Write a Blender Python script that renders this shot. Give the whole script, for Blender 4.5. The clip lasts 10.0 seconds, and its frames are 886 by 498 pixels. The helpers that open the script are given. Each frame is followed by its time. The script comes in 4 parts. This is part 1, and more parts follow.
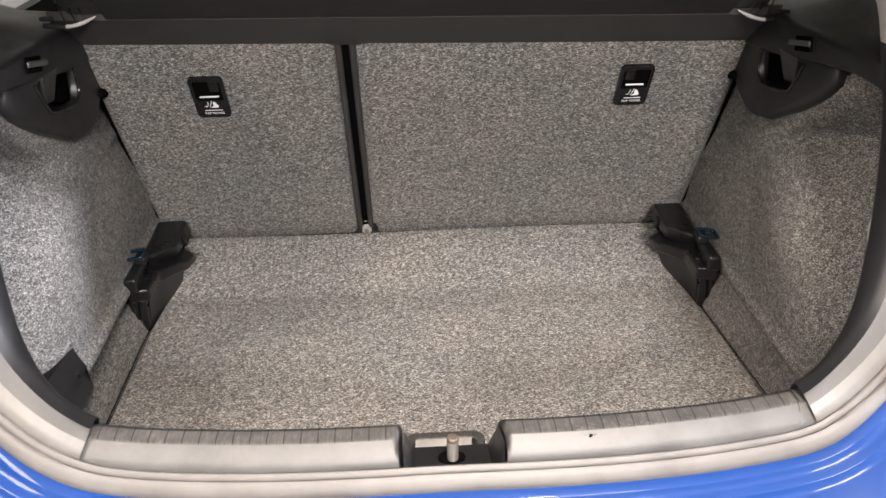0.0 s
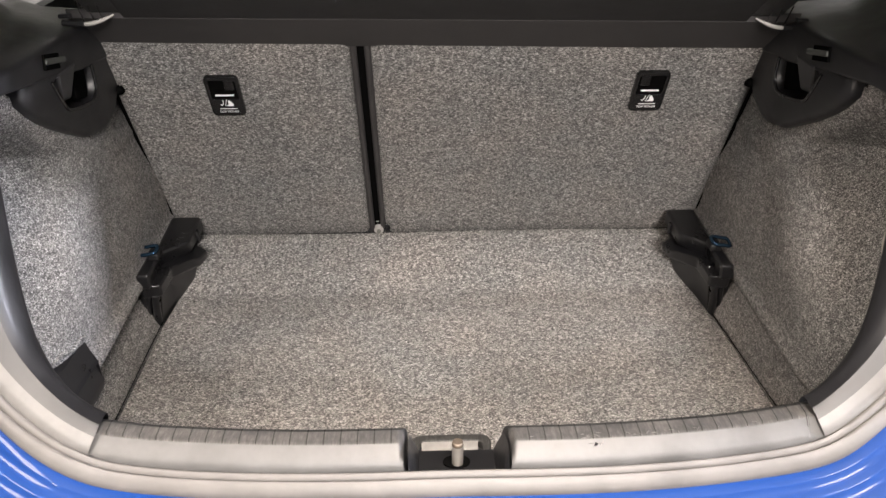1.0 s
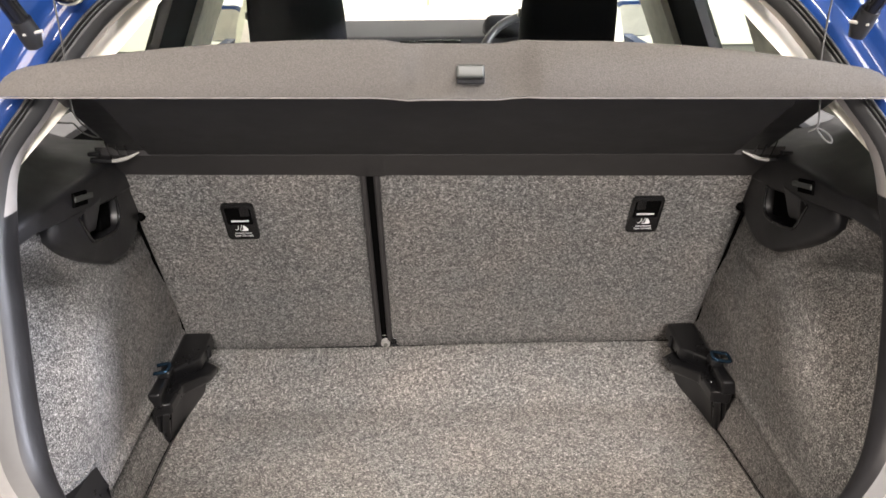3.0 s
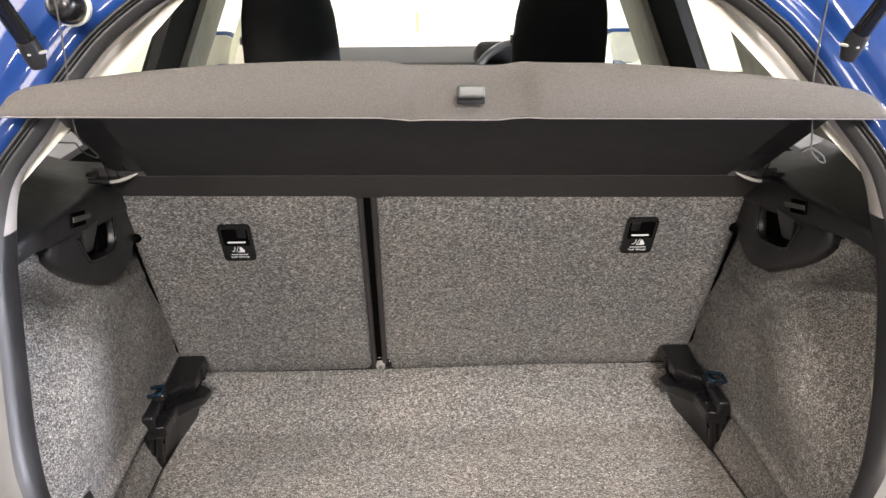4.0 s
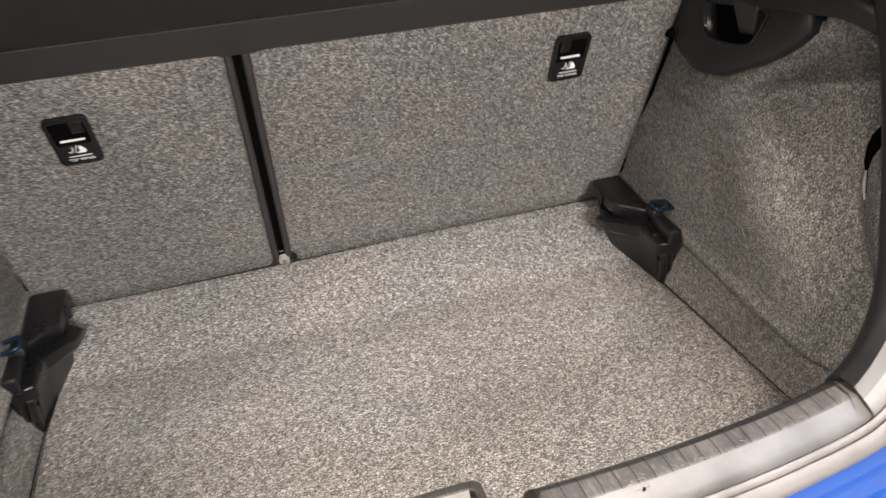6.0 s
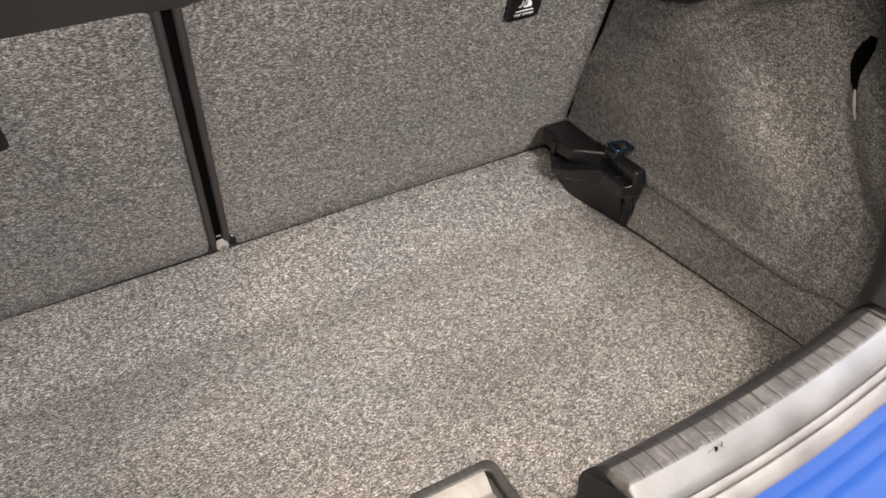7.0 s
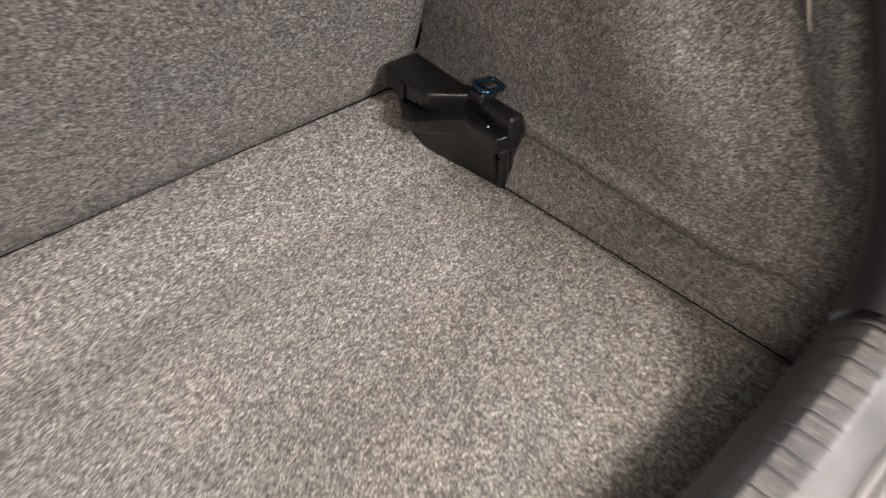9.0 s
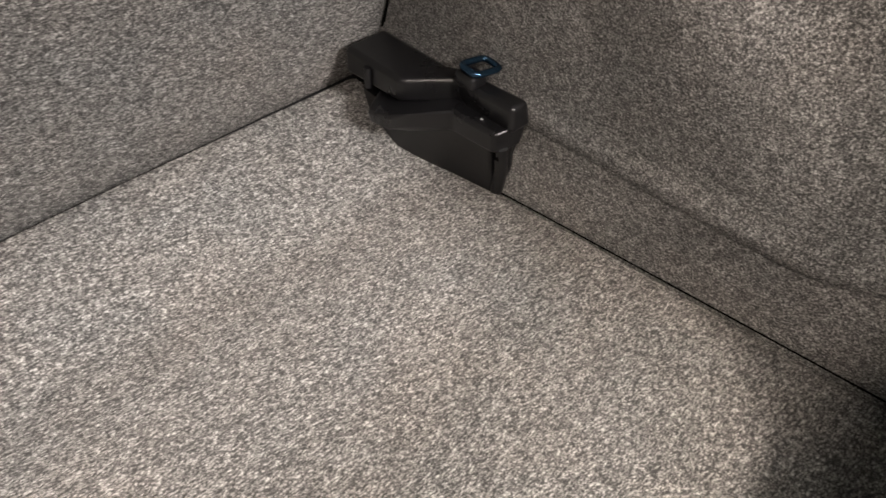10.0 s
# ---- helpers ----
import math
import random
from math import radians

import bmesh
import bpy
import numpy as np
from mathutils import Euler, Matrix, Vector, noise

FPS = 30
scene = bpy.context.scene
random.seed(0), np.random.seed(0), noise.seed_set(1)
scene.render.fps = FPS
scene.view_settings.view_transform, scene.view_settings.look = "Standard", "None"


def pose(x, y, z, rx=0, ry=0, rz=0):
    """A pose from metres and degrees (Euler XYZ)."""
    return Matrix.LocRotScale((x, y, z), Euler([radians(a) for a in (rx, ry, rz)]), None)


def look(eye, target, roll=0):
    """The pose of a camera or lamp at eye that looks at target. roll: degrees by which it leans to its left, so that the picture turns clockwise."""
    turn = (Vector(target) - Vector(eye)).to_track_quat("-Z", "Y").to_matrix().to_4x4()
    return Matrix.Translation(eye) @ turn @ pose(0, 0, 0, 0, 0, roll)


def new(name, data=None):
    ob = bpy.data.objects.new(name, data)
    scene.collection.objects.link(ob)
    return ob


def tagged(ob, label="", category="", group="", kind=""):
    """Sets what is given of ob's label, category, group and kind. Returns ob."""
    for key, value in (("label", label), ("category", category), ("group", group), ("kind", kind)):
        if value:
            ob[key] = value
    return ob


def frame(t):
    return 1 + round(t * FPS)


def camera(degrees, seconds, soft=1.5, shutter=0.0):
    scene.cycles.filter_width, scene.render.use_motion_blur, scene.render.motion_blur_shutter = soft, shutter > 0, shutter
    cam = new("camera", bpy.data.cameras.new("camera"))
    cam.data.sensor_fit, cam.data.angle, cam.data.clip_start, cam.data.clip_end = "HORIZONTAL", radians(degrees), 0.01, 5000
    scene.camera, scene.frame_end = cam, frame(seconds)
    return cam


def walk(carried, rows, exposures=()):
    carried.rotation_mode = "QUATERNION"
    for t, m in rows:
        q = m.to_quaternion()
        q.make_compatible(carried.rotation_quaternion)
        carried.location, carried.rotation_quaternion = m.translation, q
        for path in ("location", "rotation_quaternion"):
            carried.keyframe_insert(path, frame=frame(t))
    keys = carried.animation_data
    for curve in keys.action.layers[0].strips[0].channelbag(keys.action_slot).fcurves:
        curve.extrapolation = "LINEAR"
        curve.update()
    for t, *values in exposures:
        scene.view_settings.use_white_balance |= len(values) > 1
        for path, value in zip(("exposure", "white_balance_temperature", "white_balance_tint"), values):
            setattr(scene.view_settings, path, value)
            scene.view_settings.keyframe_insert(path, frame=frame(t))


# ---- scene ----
cam = camera(61.2, 10.0, shutter=0.5)
PATH = [
    (0, (-0.026, -0.579, 1.369), (0.06, 1.129, 0.333), -0.7),
    (0.5, (-0.034, -0.582, 1.372), (0.027, 1.12, 0.324), -0.2),
    (1, (-0.021, -0.576, 1.376), (0.028, 1.13, 0.335), -0.1),
    (1.5, (-0.014, -0.574, 1.383), (0.02, 1.151, 0.371), -0.3),
    (2, (-0.013, -0.579, 1.392), (0.018, 1.169, 0.42), -0.5),
    (2.5, (-0.019, -0.581, 1.408), (0.017, 1.196, 0.492), -0.6),
    (3, (-0.024, -0.586, 1.439), (0.019, 1.232, 0.606), -0.5),
    (4.3, (-0.039, -0.594, 1.433), (0.051, 1.25, 0.664), -0.5),
    (4.5, (-0.038, -0.583, 1.437), (0.066, 1.249, 0.641), -1.2),
    (5, (-0.058, -0.575, 1.418), (0.106, 1.225, 0.562), -2.1),
    (5.5, (-0.071, -0.531, 1.371), (0.192, 1.197, 0.399), -3.6),
    (5.6, (-0.095, -0.513, 1.349), (0.222, 1.205, 0.374), -3.6),
    (5.7, (-0.091, -0.482, 1.35), (0.242, 1.21, 0.338), -3.9),
    (6.8, (-0.177, -0.282, 1.307), (0.458, 1.197, 0.119), -4.3),
    (7, (-0.192, -0.278, 1.305), (0.472, 1.173, 0.098), -4.3),
    (7.5, (-0.196, -0.276, 1.308), (0.526, 1.116, 0.066), -3.8),
    (8, (-0.178, -0.264, 1.296), (0.571, 1.094, 0.034), -4.0),
    (8.5, (-0.086, -0.217, 1.255), (0.679, 1.105, -0.036), -4.8),
    (9, (-0.011, -0.063, 1.177), (0.842, 1.117, -0.194), -3.2),
    (9.5, (0.038, 0.057, 1.078), (0.935, 1.217, -0.282), -3.8),
    (10, (0.057, 0.082, 1.071), (0.999, 1.178, -0.312), -2.6),
]
walk(cam, [(t, look(eye, target, roll)) for t, eye, target, roll in PATH],
     [(0, 0.04), (2, 0.0), (3, 0.08), (4.5, 0.06), (5.5, 0.2), (7, 0.14), (8.5, 0.06), (10, 0.0)])

# ---- light ----
world = bpy.data.worlds.new("showroom_world")
scene.world = world
world.use_nodes = True
world.node_tree.nodes["Background"].inputs[0].default_value = (0.9, 0.95, 1.0, 1)
world.node_tree.nodes["Background"].inputs[1].default_value = 0.0


def area_lamp(name, at, size_x, size_y, watts, colour, turn=0):
    lamp = bpy.data.lights.new(name, "AREA")
    lamp.shape, lamp.size, lamp.size_y, lamp.energy, lamp.color = "RECTANGLE", size_x, size_y, watts, colour
    ob = new(name, lamp)
    ob.matrix_world = pose(*at, 0, 0, turn)
    return ob


COOL, WARM, NEUTRAL = (0.84, 0.86, 1.0), (1.0, 0.86, 0.76), (1.0, 0.92, 0.88)
# Unseen ceiling lamps; places and watts fitted to the boot's shading.
LAMPS = [
    ((0.40, -3.80, 3.05), 0.9, 0.9, 660, NEUTRAL),
    ((-3.00, -4.30, 3.05), 0.4, 0.4, 230, WARM),
    ((0.92, -1.52, 3.05), 0.6, 0.6, 80, NEUTRAL),
    ((-1.60, -1.15, 3.05), 0.9, 0.9, 115, WARM),
    ((0.30, -1.00, 3.05), 0.5, 0.5, 230, WARM),
    ((5.40, -0.65, 3.05), 0.5, 0.5, 1480, COOL),
    # Added to brighten the side walls, cabin pillars and front wall.
    ((4.6, 2.4, 3.05), 0.35, 2.0, 560, NEUTRAL),
    ((-4.6, 2.4, 3.05), 0.35, 2.0, 560, NEUTRAL),
    ((0.0, 5.9, 3.05), 2.6, 0.35, 250, NEUTRAL),
]

# ---- materials ----


def material(name, colour, rough=0.5, metal=0.0, spec=0.5):
    mat = bpy.data.materials.new(name)
    mat.use_nodes = True
    nodes, links = mat.node_tree.nodes, mat.node_tree.links
    bsdf = nodes["Principled BSDF"]
    bsdf.inputs["Base Color"].default_value = (*colour, 1)
    bsdf.inputs["Roughness"].default_value = rough
    bsdf.inputs["Metallic"].default_value = metal
    bsdf.inputs["Specular IOR Level"].default_value = spec
    return mat, nodes, links, bsdf


def noise_node(nodes, links, scale, detail=3.0, rough=0.6, stretch=(1, 1, 1)):
    coords = nodes.new("ShaderNodeTexCoord")
    mapping = nodes.new("ShaderNodeMapping")
    mapping.inputs["Scale"].default_value = stretch
    tex = nodes.new("ShaderNodeTexNoise")
    tex.inputs["Scale"].default_value, tex.inputs["Detail"].default_value, tex.inputs["Roughness"].default_value = scale, detail, rough
    links.new(coords.outputs["Object"], mapping.inputs["Vector"])
    links.new(mapping.outputs["Vector"], tex.inputs["Vector"])
    return tex


def ramp_node(nodes, links, source, stops):
    ramp = nodes.new("ShaderNodeValToRGB")
    while len(ramp.color_ramp.elements) < len(stops):
        ramp.color_ramp.elements.new(0.5)
    for e, (at, colour) in zip(ramp.color_ramp.elements, stops):
        e.position, e.color = at, (*colour, 1)
    links.new(source, ramp.inputs["Fac"])
    return ramp


def mix_node(nodes, links, kind, factor, a, b):
    mix = nodes.new("ShaderNodeMix")
    mix.data_type, mix.blend_type = "RGBA", kind
    for socket, value in ((mix.inputs["Factor"], factor), (mix.inputs["A"], a), (mix.inputs["B"], b)):
        if hasattr(value, "default_value"):
            links.new(value, socket)
        else:
            socket.default_value = value
    return mix.outputs["Result"]


def bump_node(nodes, links, bsdf, height, strength, distance):
    bump = nodes.new("ShaderNodeBump")
    bump.inputs["Strength"].default_value, bump.inputs["Distance"].default_value = strength, distance
    links.new(height, bump.inputs["Height"])
    links.new(bump.outputs["Normal"], bsdf.inputs["Normal"])


def math_node(nodes, links, kind, a, b):
    node = nodes.new("ShaderNodeMath")
    node.operation = kind
    for socket, value in zip(node.inputs, (a, b)):
        if hasattr(value, "default_value"):
            links.new(value, socket)
        else:
            socket.default_value = value
    return node.outputs[0]


def carpet(name):
    """Needle felt: a dark ground under short pale fibres lying all ways, thinner in some places."""
    mat, nodes, links, bsdf = material(name, (0.15, 0.15, 0.15), 0.95, 0, 0.1)
    fibres = None
    for turn, offset in (((15, 30, 20), 0.0), ((-40, 20, 75), 3.1), ((35, -25, 130), 7.7), ((80, 50, 10), 11.3)):
        tex = noise_node(nodes, links, 470, 2.0, 0.55, (0.45, 1.2, 1.2))
        mapping = tex.inputs["Vector"].links[0].from_node
        mapping.inputs["Rotation"].default_value = [radians(a) for a in turn]
        mapping.inputs["Location"].default_value = (offset, -offset, offset * 0.5)
        tex.inputs["Distortion"].default_value = 0.25
        fibres = tex.outputs["Fac"] if fibres is None else math_node(nodes, links, "MAXIMUM", fibres, tex.outputs["Fac"])
    grain = noise_node(nodes, links, 600, 2.0, 0.6)
    clump = noise_node(nodes, links, 130, 3.0, 0.65)
    level = math_node(nodes, links, "ADD", fibres, math_node(nodes, links, "MULTIPLY", math_node(nodes, links, "SUBTRACT", grain.outputs["Fac"], 0.5), 0.40))
    level = math_node(nodes, links, "ADD", level, math_node(nodes, links, "MULTIPLY", math_node(nodes, links, "SUBTRACT", clump.outputs["Fac"], 0.5), 0.24))
    shades = [(0.49, (0.052, 0.051, 0.0495)), (0.57, (0.118, 0.116, 0.111)), (0.635, (0.205, 0.200, 0.192)), (0.70, (0.345, 0.337, 0.323)), (0.78, (0.55, 0.536, 0.513))]
    ramp = ramp_node(nodes, links, level, shades)
    broad = noise_node(nodes, links, 7, 4.0, 0.6)
    patch = ramp_node(nodes, links, broad.outputs["Fac"], [(0.3, (0.88, 0.90, 0.91)), (0.7, (1.07, 1.03, 1.0))])
    links.new(mix_node(nodes, links, "MULTIPLY", 1.0, ramp.outputs["Color"], patch.outputs["Color"]), bsdf.inputs["Base Color"])
    bump_node(nodes, links, bsdf, level, 0.6, 0.003)
    return mat


def plastic(name, colour, rough, grain=900, strength=0.15, wear=0.0):
    mat, nodes, links, bsdf = material(name, colour, rough)
    fine = noise_node(nodes, links, grain, 2.0)
    broad = noise_node(nodes, links, 14, 4.0, 0.65)
    low, high = tuple(c * 0.8 for c in colour), tuple(c * 1.25 + wear for c in colour)
    links.new(ramp_node(nodes, links, broad.outputs["Fac"], [(0.35, low), (0.72, high)]).outputs["Color"], bsdf.inputs["Base Color"])
    rough_ramp = ramp_node(nodes, links, broad.outputs["Fac"], [(0.3, (rough - 0.06,) * 3), (0.7, (rough + 0.08,) * 3)])
    links.new(rough_ramp.outputs["Color"], bsdf.inputs["Roughness"])
    bump_node(nodes, links, bsdf, fine.outputs["Fac"], strength, 0.0008)
    return mat


def scuffed(name, colour):
    """Grey plastic worn pale by loads dragged across it."""
    mat, nodes, links, bsdf = material(name, colour, 0.5)
    drag = noise_node(nodes, links, 1.0, 4.0, 0.7, (300, 60, 60))
    patch = noise_node(nodes, links, 38, 5.0, 0.7)
    lines = ramp_node(nodes, links, drag.outputs["Fac"], [(0.36, tuple(c * 0.72 for c in colour)), (0.52, colour), (0.70, tuple(c * 1.7 for c in colour))])
    spots = ramp_node(nodes, links, patch.outputs["Fac"], [(0.35, (0.75, 0.75, 0.75)), (0.72, (1.5, 1.45, 1.4))])
    links.new(mix_node(nodes, links, "MULTIPLY", 1.0, lines.outputs["Color"], spots.outputs["Color"]), bsdf.inputs["Base Color"])
    bump_node(nodes, links, bsdf, drag.outputs["Fac"], 0.35, 0.001)
    return mat


def woven(name, colour):
    """Twill: short diagonal floats over a darker ground."""
    mat, nodes, links, bsdf = material(name, colour, 0.9, 0, 0.2)
    fine = noise_node(nodes, links, 1.0, 2.0, 0.6, (1150, 1, 1150))
    fine.inputs["Vector"].links[0].from_node.inputs["Rotation"].default_value = (0, radians(38), 0)
    twill = noise_node(nodes, links, 1.0, 1.5, 0.5, (420, 1, 1300))
    twill.inputs["Vector"].links[0].from_node.inputs["Rotation"].default_value = (0, radians(-32), 0)
    both = nodes.new("ShaderNodeMath")
    both.operation = "ADD"
    links.new(fine.outputs["Fac"], both.inputs[0])
    links.new(twill.outputs["Fac"], both.inputs[1])
    half = nodes.new("ShaderNodeMath")
    half.operation = "MULTIPLY"
    half.inputs[1].default_value = 0.5
    links.new(both.outputs[0], half.inputs[0])
    links.new(ramp_node(nodes, links, half.outputs[0], [(0.38, tuple(c * 0.84 for c in colour)), (0.62, tuple(c * 1.18 for c in colour))]).outputs["Color"], bsdf.inputs["Base Color"])
    bump_node(nodes, links, bsdf, half.outputs[0], 0.5, 0.002)
    return mat


def paint(name, colour):
    mat, nodes, links, bsdf = material(name, colour, 0.55, 0.0, 0.15)
    flakes = noise_node(nodes, links, 1800, 1.0)
    links.new(ramp_node(nodes, links, flakes.outputs["Fac"], [(0.3, tuple(c * 0.85 for c in colour)), (0.7, tuple(c * 1.2 for c in colour))]).outputs["Color"], bsdf.inputs["Base Color"])
    bsdf.inputs["Coat Weight"].default_value, bsdf.inputs["Coat Roughness"].default_value = 0.32, 0.07
    bsdf.inputs["Coat IOR"].default_value = 1.45
    return mat


def plain(name, colour, rough=0.6, metal=0.0, scale=30, spread=0.1):
    mat, nodes, links, bsdf = material(name, colour, rough, metal)
    tex = noise_node(nodes, links, scale, 4.0)
    links.new(ramp_node(nodes, links, tex.outputs["Fac"], [(0.3, tuple(c * (1 - spread) for c in colour)), (0.7, tuple(c * (1 + spread) for c in colour))]).outputs["Color"], bsdf.inputs["Base Color"])
    return mat


CARPET = carpet("grey_needle_felt")
BLACK = plastic("black_grained_plastic", (0.0075, 0.0075, 0.0085), 0.44)
PALE_RIM = plain("pale_hinge_plastic", (0.36, 0.35, 0.33), 0.35)
EDGE_STRIP = plastic("shelf_edge_strip", (0.028, 0.026, 0.026), 0.6, 500, 0.2)
SATIN = plastic("black_satin_plastic", (0.006, 0.006, 0.0065), 0.20, 900, 0.012)
MOULDED = plastic("black_moulded_plastic", (0.0055, 0.0055, 0.0062), 0.31, 900, 0.02)
# Sill plastic in two tones: the inner slope's shade is painted dark.
TREAD = plastic("shaded_sill_plastic", (0.016, 0.016, 0.016), 0.5, 700, 0.3, 0.004)
SILL = plastic("sill_plastic", (0.047, 0.0465, 0.045), 0.42, 1200, 0.25, 0.01)
GROOVE = plain("dark_groove", (0.014, 0.0135, 0.013), 0.7)
BAND = scuffed("scuffed_sill_band", (0.050, 0.0485, 0.047))
# Lit and half-lit tones of the black surround plastic, sheen in the colour.
SURROUND = plastic("lit_surround_plastic", (0.088, 0.0855, 0.082), 0.40, 1100, 0.2)
MIDDLE = plastic("half_lit_surround_plastic", (0.027, 0.027, 0.027), 0.45, 1000, 0.2)
SEAL_BLACK = plastic("black_seal_rubber", (0.012, 0.012, 0.012), 0.5, 400, 0.1)
# Same rubber as the black seal, paled for dust and for light on it.
RUBBER = plastic("dusty_lit_seal_rubber", (0.07, 0.066, 0.062), 0.5, 400, 0.1)
# Sheenless black painting the shade of gaps, slots and holes; also rubber and strip.
DARK = plain("black_shade_and_rubber", (0.003, 0.003, 0.003), 1.0)
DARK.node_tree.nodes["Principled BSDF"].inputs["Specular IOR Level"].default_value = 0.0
TONGUE = plastic("grey_black_plastic", (0.022, 0.022, 0.023), 0.35, 900, 0.02)
TAB = plain("grey_green_tab", (0.060, 0.064, 0.058), 0.45)
BLUE = paint("blue_metallic_paint", (0.0002, 0.0195, 0.104))
SHELF_UNDER = plastic("shelf_board", (0.011, 0.0105, 0.0105), 0.75, 500, 0.2)
SHELF_CLOTH = woven("shelf_cloth", (0.088, 0.082, 0.075))
THREAD = plain("pale_thread", (0.30, 0.28, 0.25), 0.9)
SCRATCH = plain("whitened_plastic", (0.13, 0.125, 0.115), 0.8)
CORD = plain("grey_cord", (0.055, 0.054, 0.05), 0.7)
PIPING = plain("grey_piping", (0.16, 0.15, 0.145), 0.8)
WHITE_PRINT = plain("white_print", (0.75, 0.75, 0.75), 0.6)
ZINC = plain("blue_zinc_steel", (0.035, 0.075, 0.125), 0.16, 0.9)
STEEL = plain("bright_steel", (0.66, 0.63, 0.58), 0.34, 0.85)
GREY = plain("grey_plastic", (0.13, 0.13, 0.115), 0.45)
STRIP = plain("pale_grey_trim", (0.30, 0.285, 0.27), 0.6)
BEIGE = plain("beige_pillar_trim", (0.74, 0.71, 0.62), 0.7)
SEAT = plain("black_seat_cloth", (0.008, 0.008, 0.009), 0.9)
WALL = plain("white_wall_paint", (0.8, 0.8, 0.77), 0.7, 0, 3, 0.02)
GREY_WALL = plain("grey_wall_paint", (0.11, 0.11, 0.11), 0.7, 0, 3, 0.04)
CONCRETE = plain("grey_screed", (0.07, 0.07, 0.07), 0.5, 0, 6, 0.15)
LAMP_GLOW = bpy.data.materials.new("lamp_diffuser")
LAMP_GLOW.use_nodes = True
glow = LAMP_GLOW.node_tree.nodes["Principled BSDF"]
glow.inputs["Emission Color"].default_value, glow.inputs["Emission Strength"].default_value = (1, 0.97, 0.93, 1), 6.0
GLASS, g_nodes, g_links, g_bsdf = material("green_tinted_glass", (0.82, 0.9, 0.78), 0.02)
g_bsdf.inputs["Transmission Weight"].default_value, g_bsdf.inputs["IOR"].default_value = 1.0, 1.02

# ---- mesh helpers ----


def finish(name, bm, mat, smooth=50):
    bmesh.ops.remove_doubles(bm, verts=bm.verts, dist=1e-6)
    bmesh.ops.recalc_face_normals(bm, faces=bm.faces)
    mesh = bpy.data.meshes.new(name)
    bm.to_mesh(mesh)
    bm.free()
    if mat:
        mesh.materials.append(mat)
    if smooth:
        mesh.shade_smooth()
        mesh.set_sharp_from_angle(angle=radians(smooth))
    return mesh


def part(name, bm, mat, parent=None, label="", smooth=50):
    ob = new(name, finish(name, bm, mat, smooth))
    if parent:
        ob.parent = parent
    if label:
        ob["label"] = label
    if smooth and len(ob.data.polygons) < 1500:
        hard = ob.modifiers.new("weighted", "WEIGHTED_NORMAL")
        hard.keep_sharp = True
    return ob


def root(name, label, category, group="", kind="", at=(0, 0, 0)):
    ob = new(name)
    ob.location = at
    ob.empty_display_size = 0.05
    return tagged(ob, label, category, group, kind)


def loft(sections, close_ring=False, cap=False):
    """A skin over rows of points."""
    bm = bmesh.new()
    rows = [[bm.verts.new(p) for p in s] for s in sections]
    n = len(rows[0])
    for a, b in zip(rows, rows[1:]):
        for k in range(n if close_ring else n - 1):
            bm.faces.new((a[k], a[(k + 1) % n], b[(k + 1) % n], b[k]))
    if cap:
        bm.faces.new(rows[0])
        bm.faces.new(rows[-1])
    return bm


def slab(front, back, nu, nv):
    """A closed sheet between two surfaces front(u, v) and back(u, v)."""
    bm = bmesh.new()
    sides = []
    for f in (front, back):
        sides.append([[bm.verts.new(f(i / nu, j / nv)) for j in range(nv + 1)] for i in range(nu + 1)])
    for g in sides:
        for i in range(nu):
            for j in range(nv):
                bm.faces.new((g[i][j], g[i + 1][j], g[i + 1][j + 1], g[i][j + 1]))
    a, b = sides
    for i in range(nu):
        for j in (0, nv):
            bm.faces.new((a[i][j], a[i + 1][j], b[i + 1][j], b[i][j]))
    for j in range(nv):
        for i in (0, nu):
            bm.faces.new((a[i][j], a[i][j + 1], b[i][j + 1], b[i][j]))
    return bm


def bevel(bm, width, segments=2, angle=30):
    edges = [e for e in bm.edges if len(e.link_faces) == 2 and e.calc_face_angle(0) > radians(angle)]
    bmesh.ops.bevel(bm, geom=edges, offset=width, segments=segments, affect="EDGES", profile=0.5, clamp_overlap=True)
    return bm


def box(at, size, m=None, soft=0.0, segments=2):
    bm = bmesh.new()
    bmesh.ops.create_cube(bm, size=1.0)
    for v in bm.verts:
        v.co = Vector(a * b for a, b in zip(v.co, size))
    if soft:
        bevel(bm, soft, segments)
    bm.transform(Matrix.Translation(at) @ (m or Matrix()))
    return bm


def prism(low, high, soft=0.0, segments=2):
    """A solid between two outlines with the same number of points."""
    bm = loft([low, high], True, True)
    bmesh.ops.recalc_face_normals(bm, faces=bm.faces)
    if soft:
        bevel(bm, soft, segments)
    return bm


def plate(outline, z0, z1, m=None, soft=0.0, segments=2):
    bm = prism([(x, y, z0) for x, y in outline], [(x, y, z1) for x, y in outline], soft, segments)
    if m:
        bm.transform(m)
    return bm


def tube(points, radius, sides=8, closed=False):
    """A round bar along points; radius may be a list."""
    pts = [Vector(p) for p in points]
    n = len(pts)
    rows, up = [], Vector((0.13, 0.31, 0.94))
    for i, p in enumerate(pts):
        a, b = (pts[i - 1], pts[(i + 1) % n]) if closed else (pts[max(i - 1, 0)], pts[min(i + 1, n - 1)])
        t = (b - a).normalized()
        side = t.cross(up)
        if side.length < 1e-4:
            side = t.cross(Vector((1, 0, 0)))
        side.normalize()
        up = side.cross(t).normalized()
        r = radius[i] if isinstance(radius, (list, tuple)) else radius
        rows.append([p + r * (math.cos(k * math.tau / sides) * side + math.sin(k * math.tau / sides) * up) for k in range(sides)])
    if closed:
        return loft(rows + [rows[0]], True)
    return loft(rows, True, True)


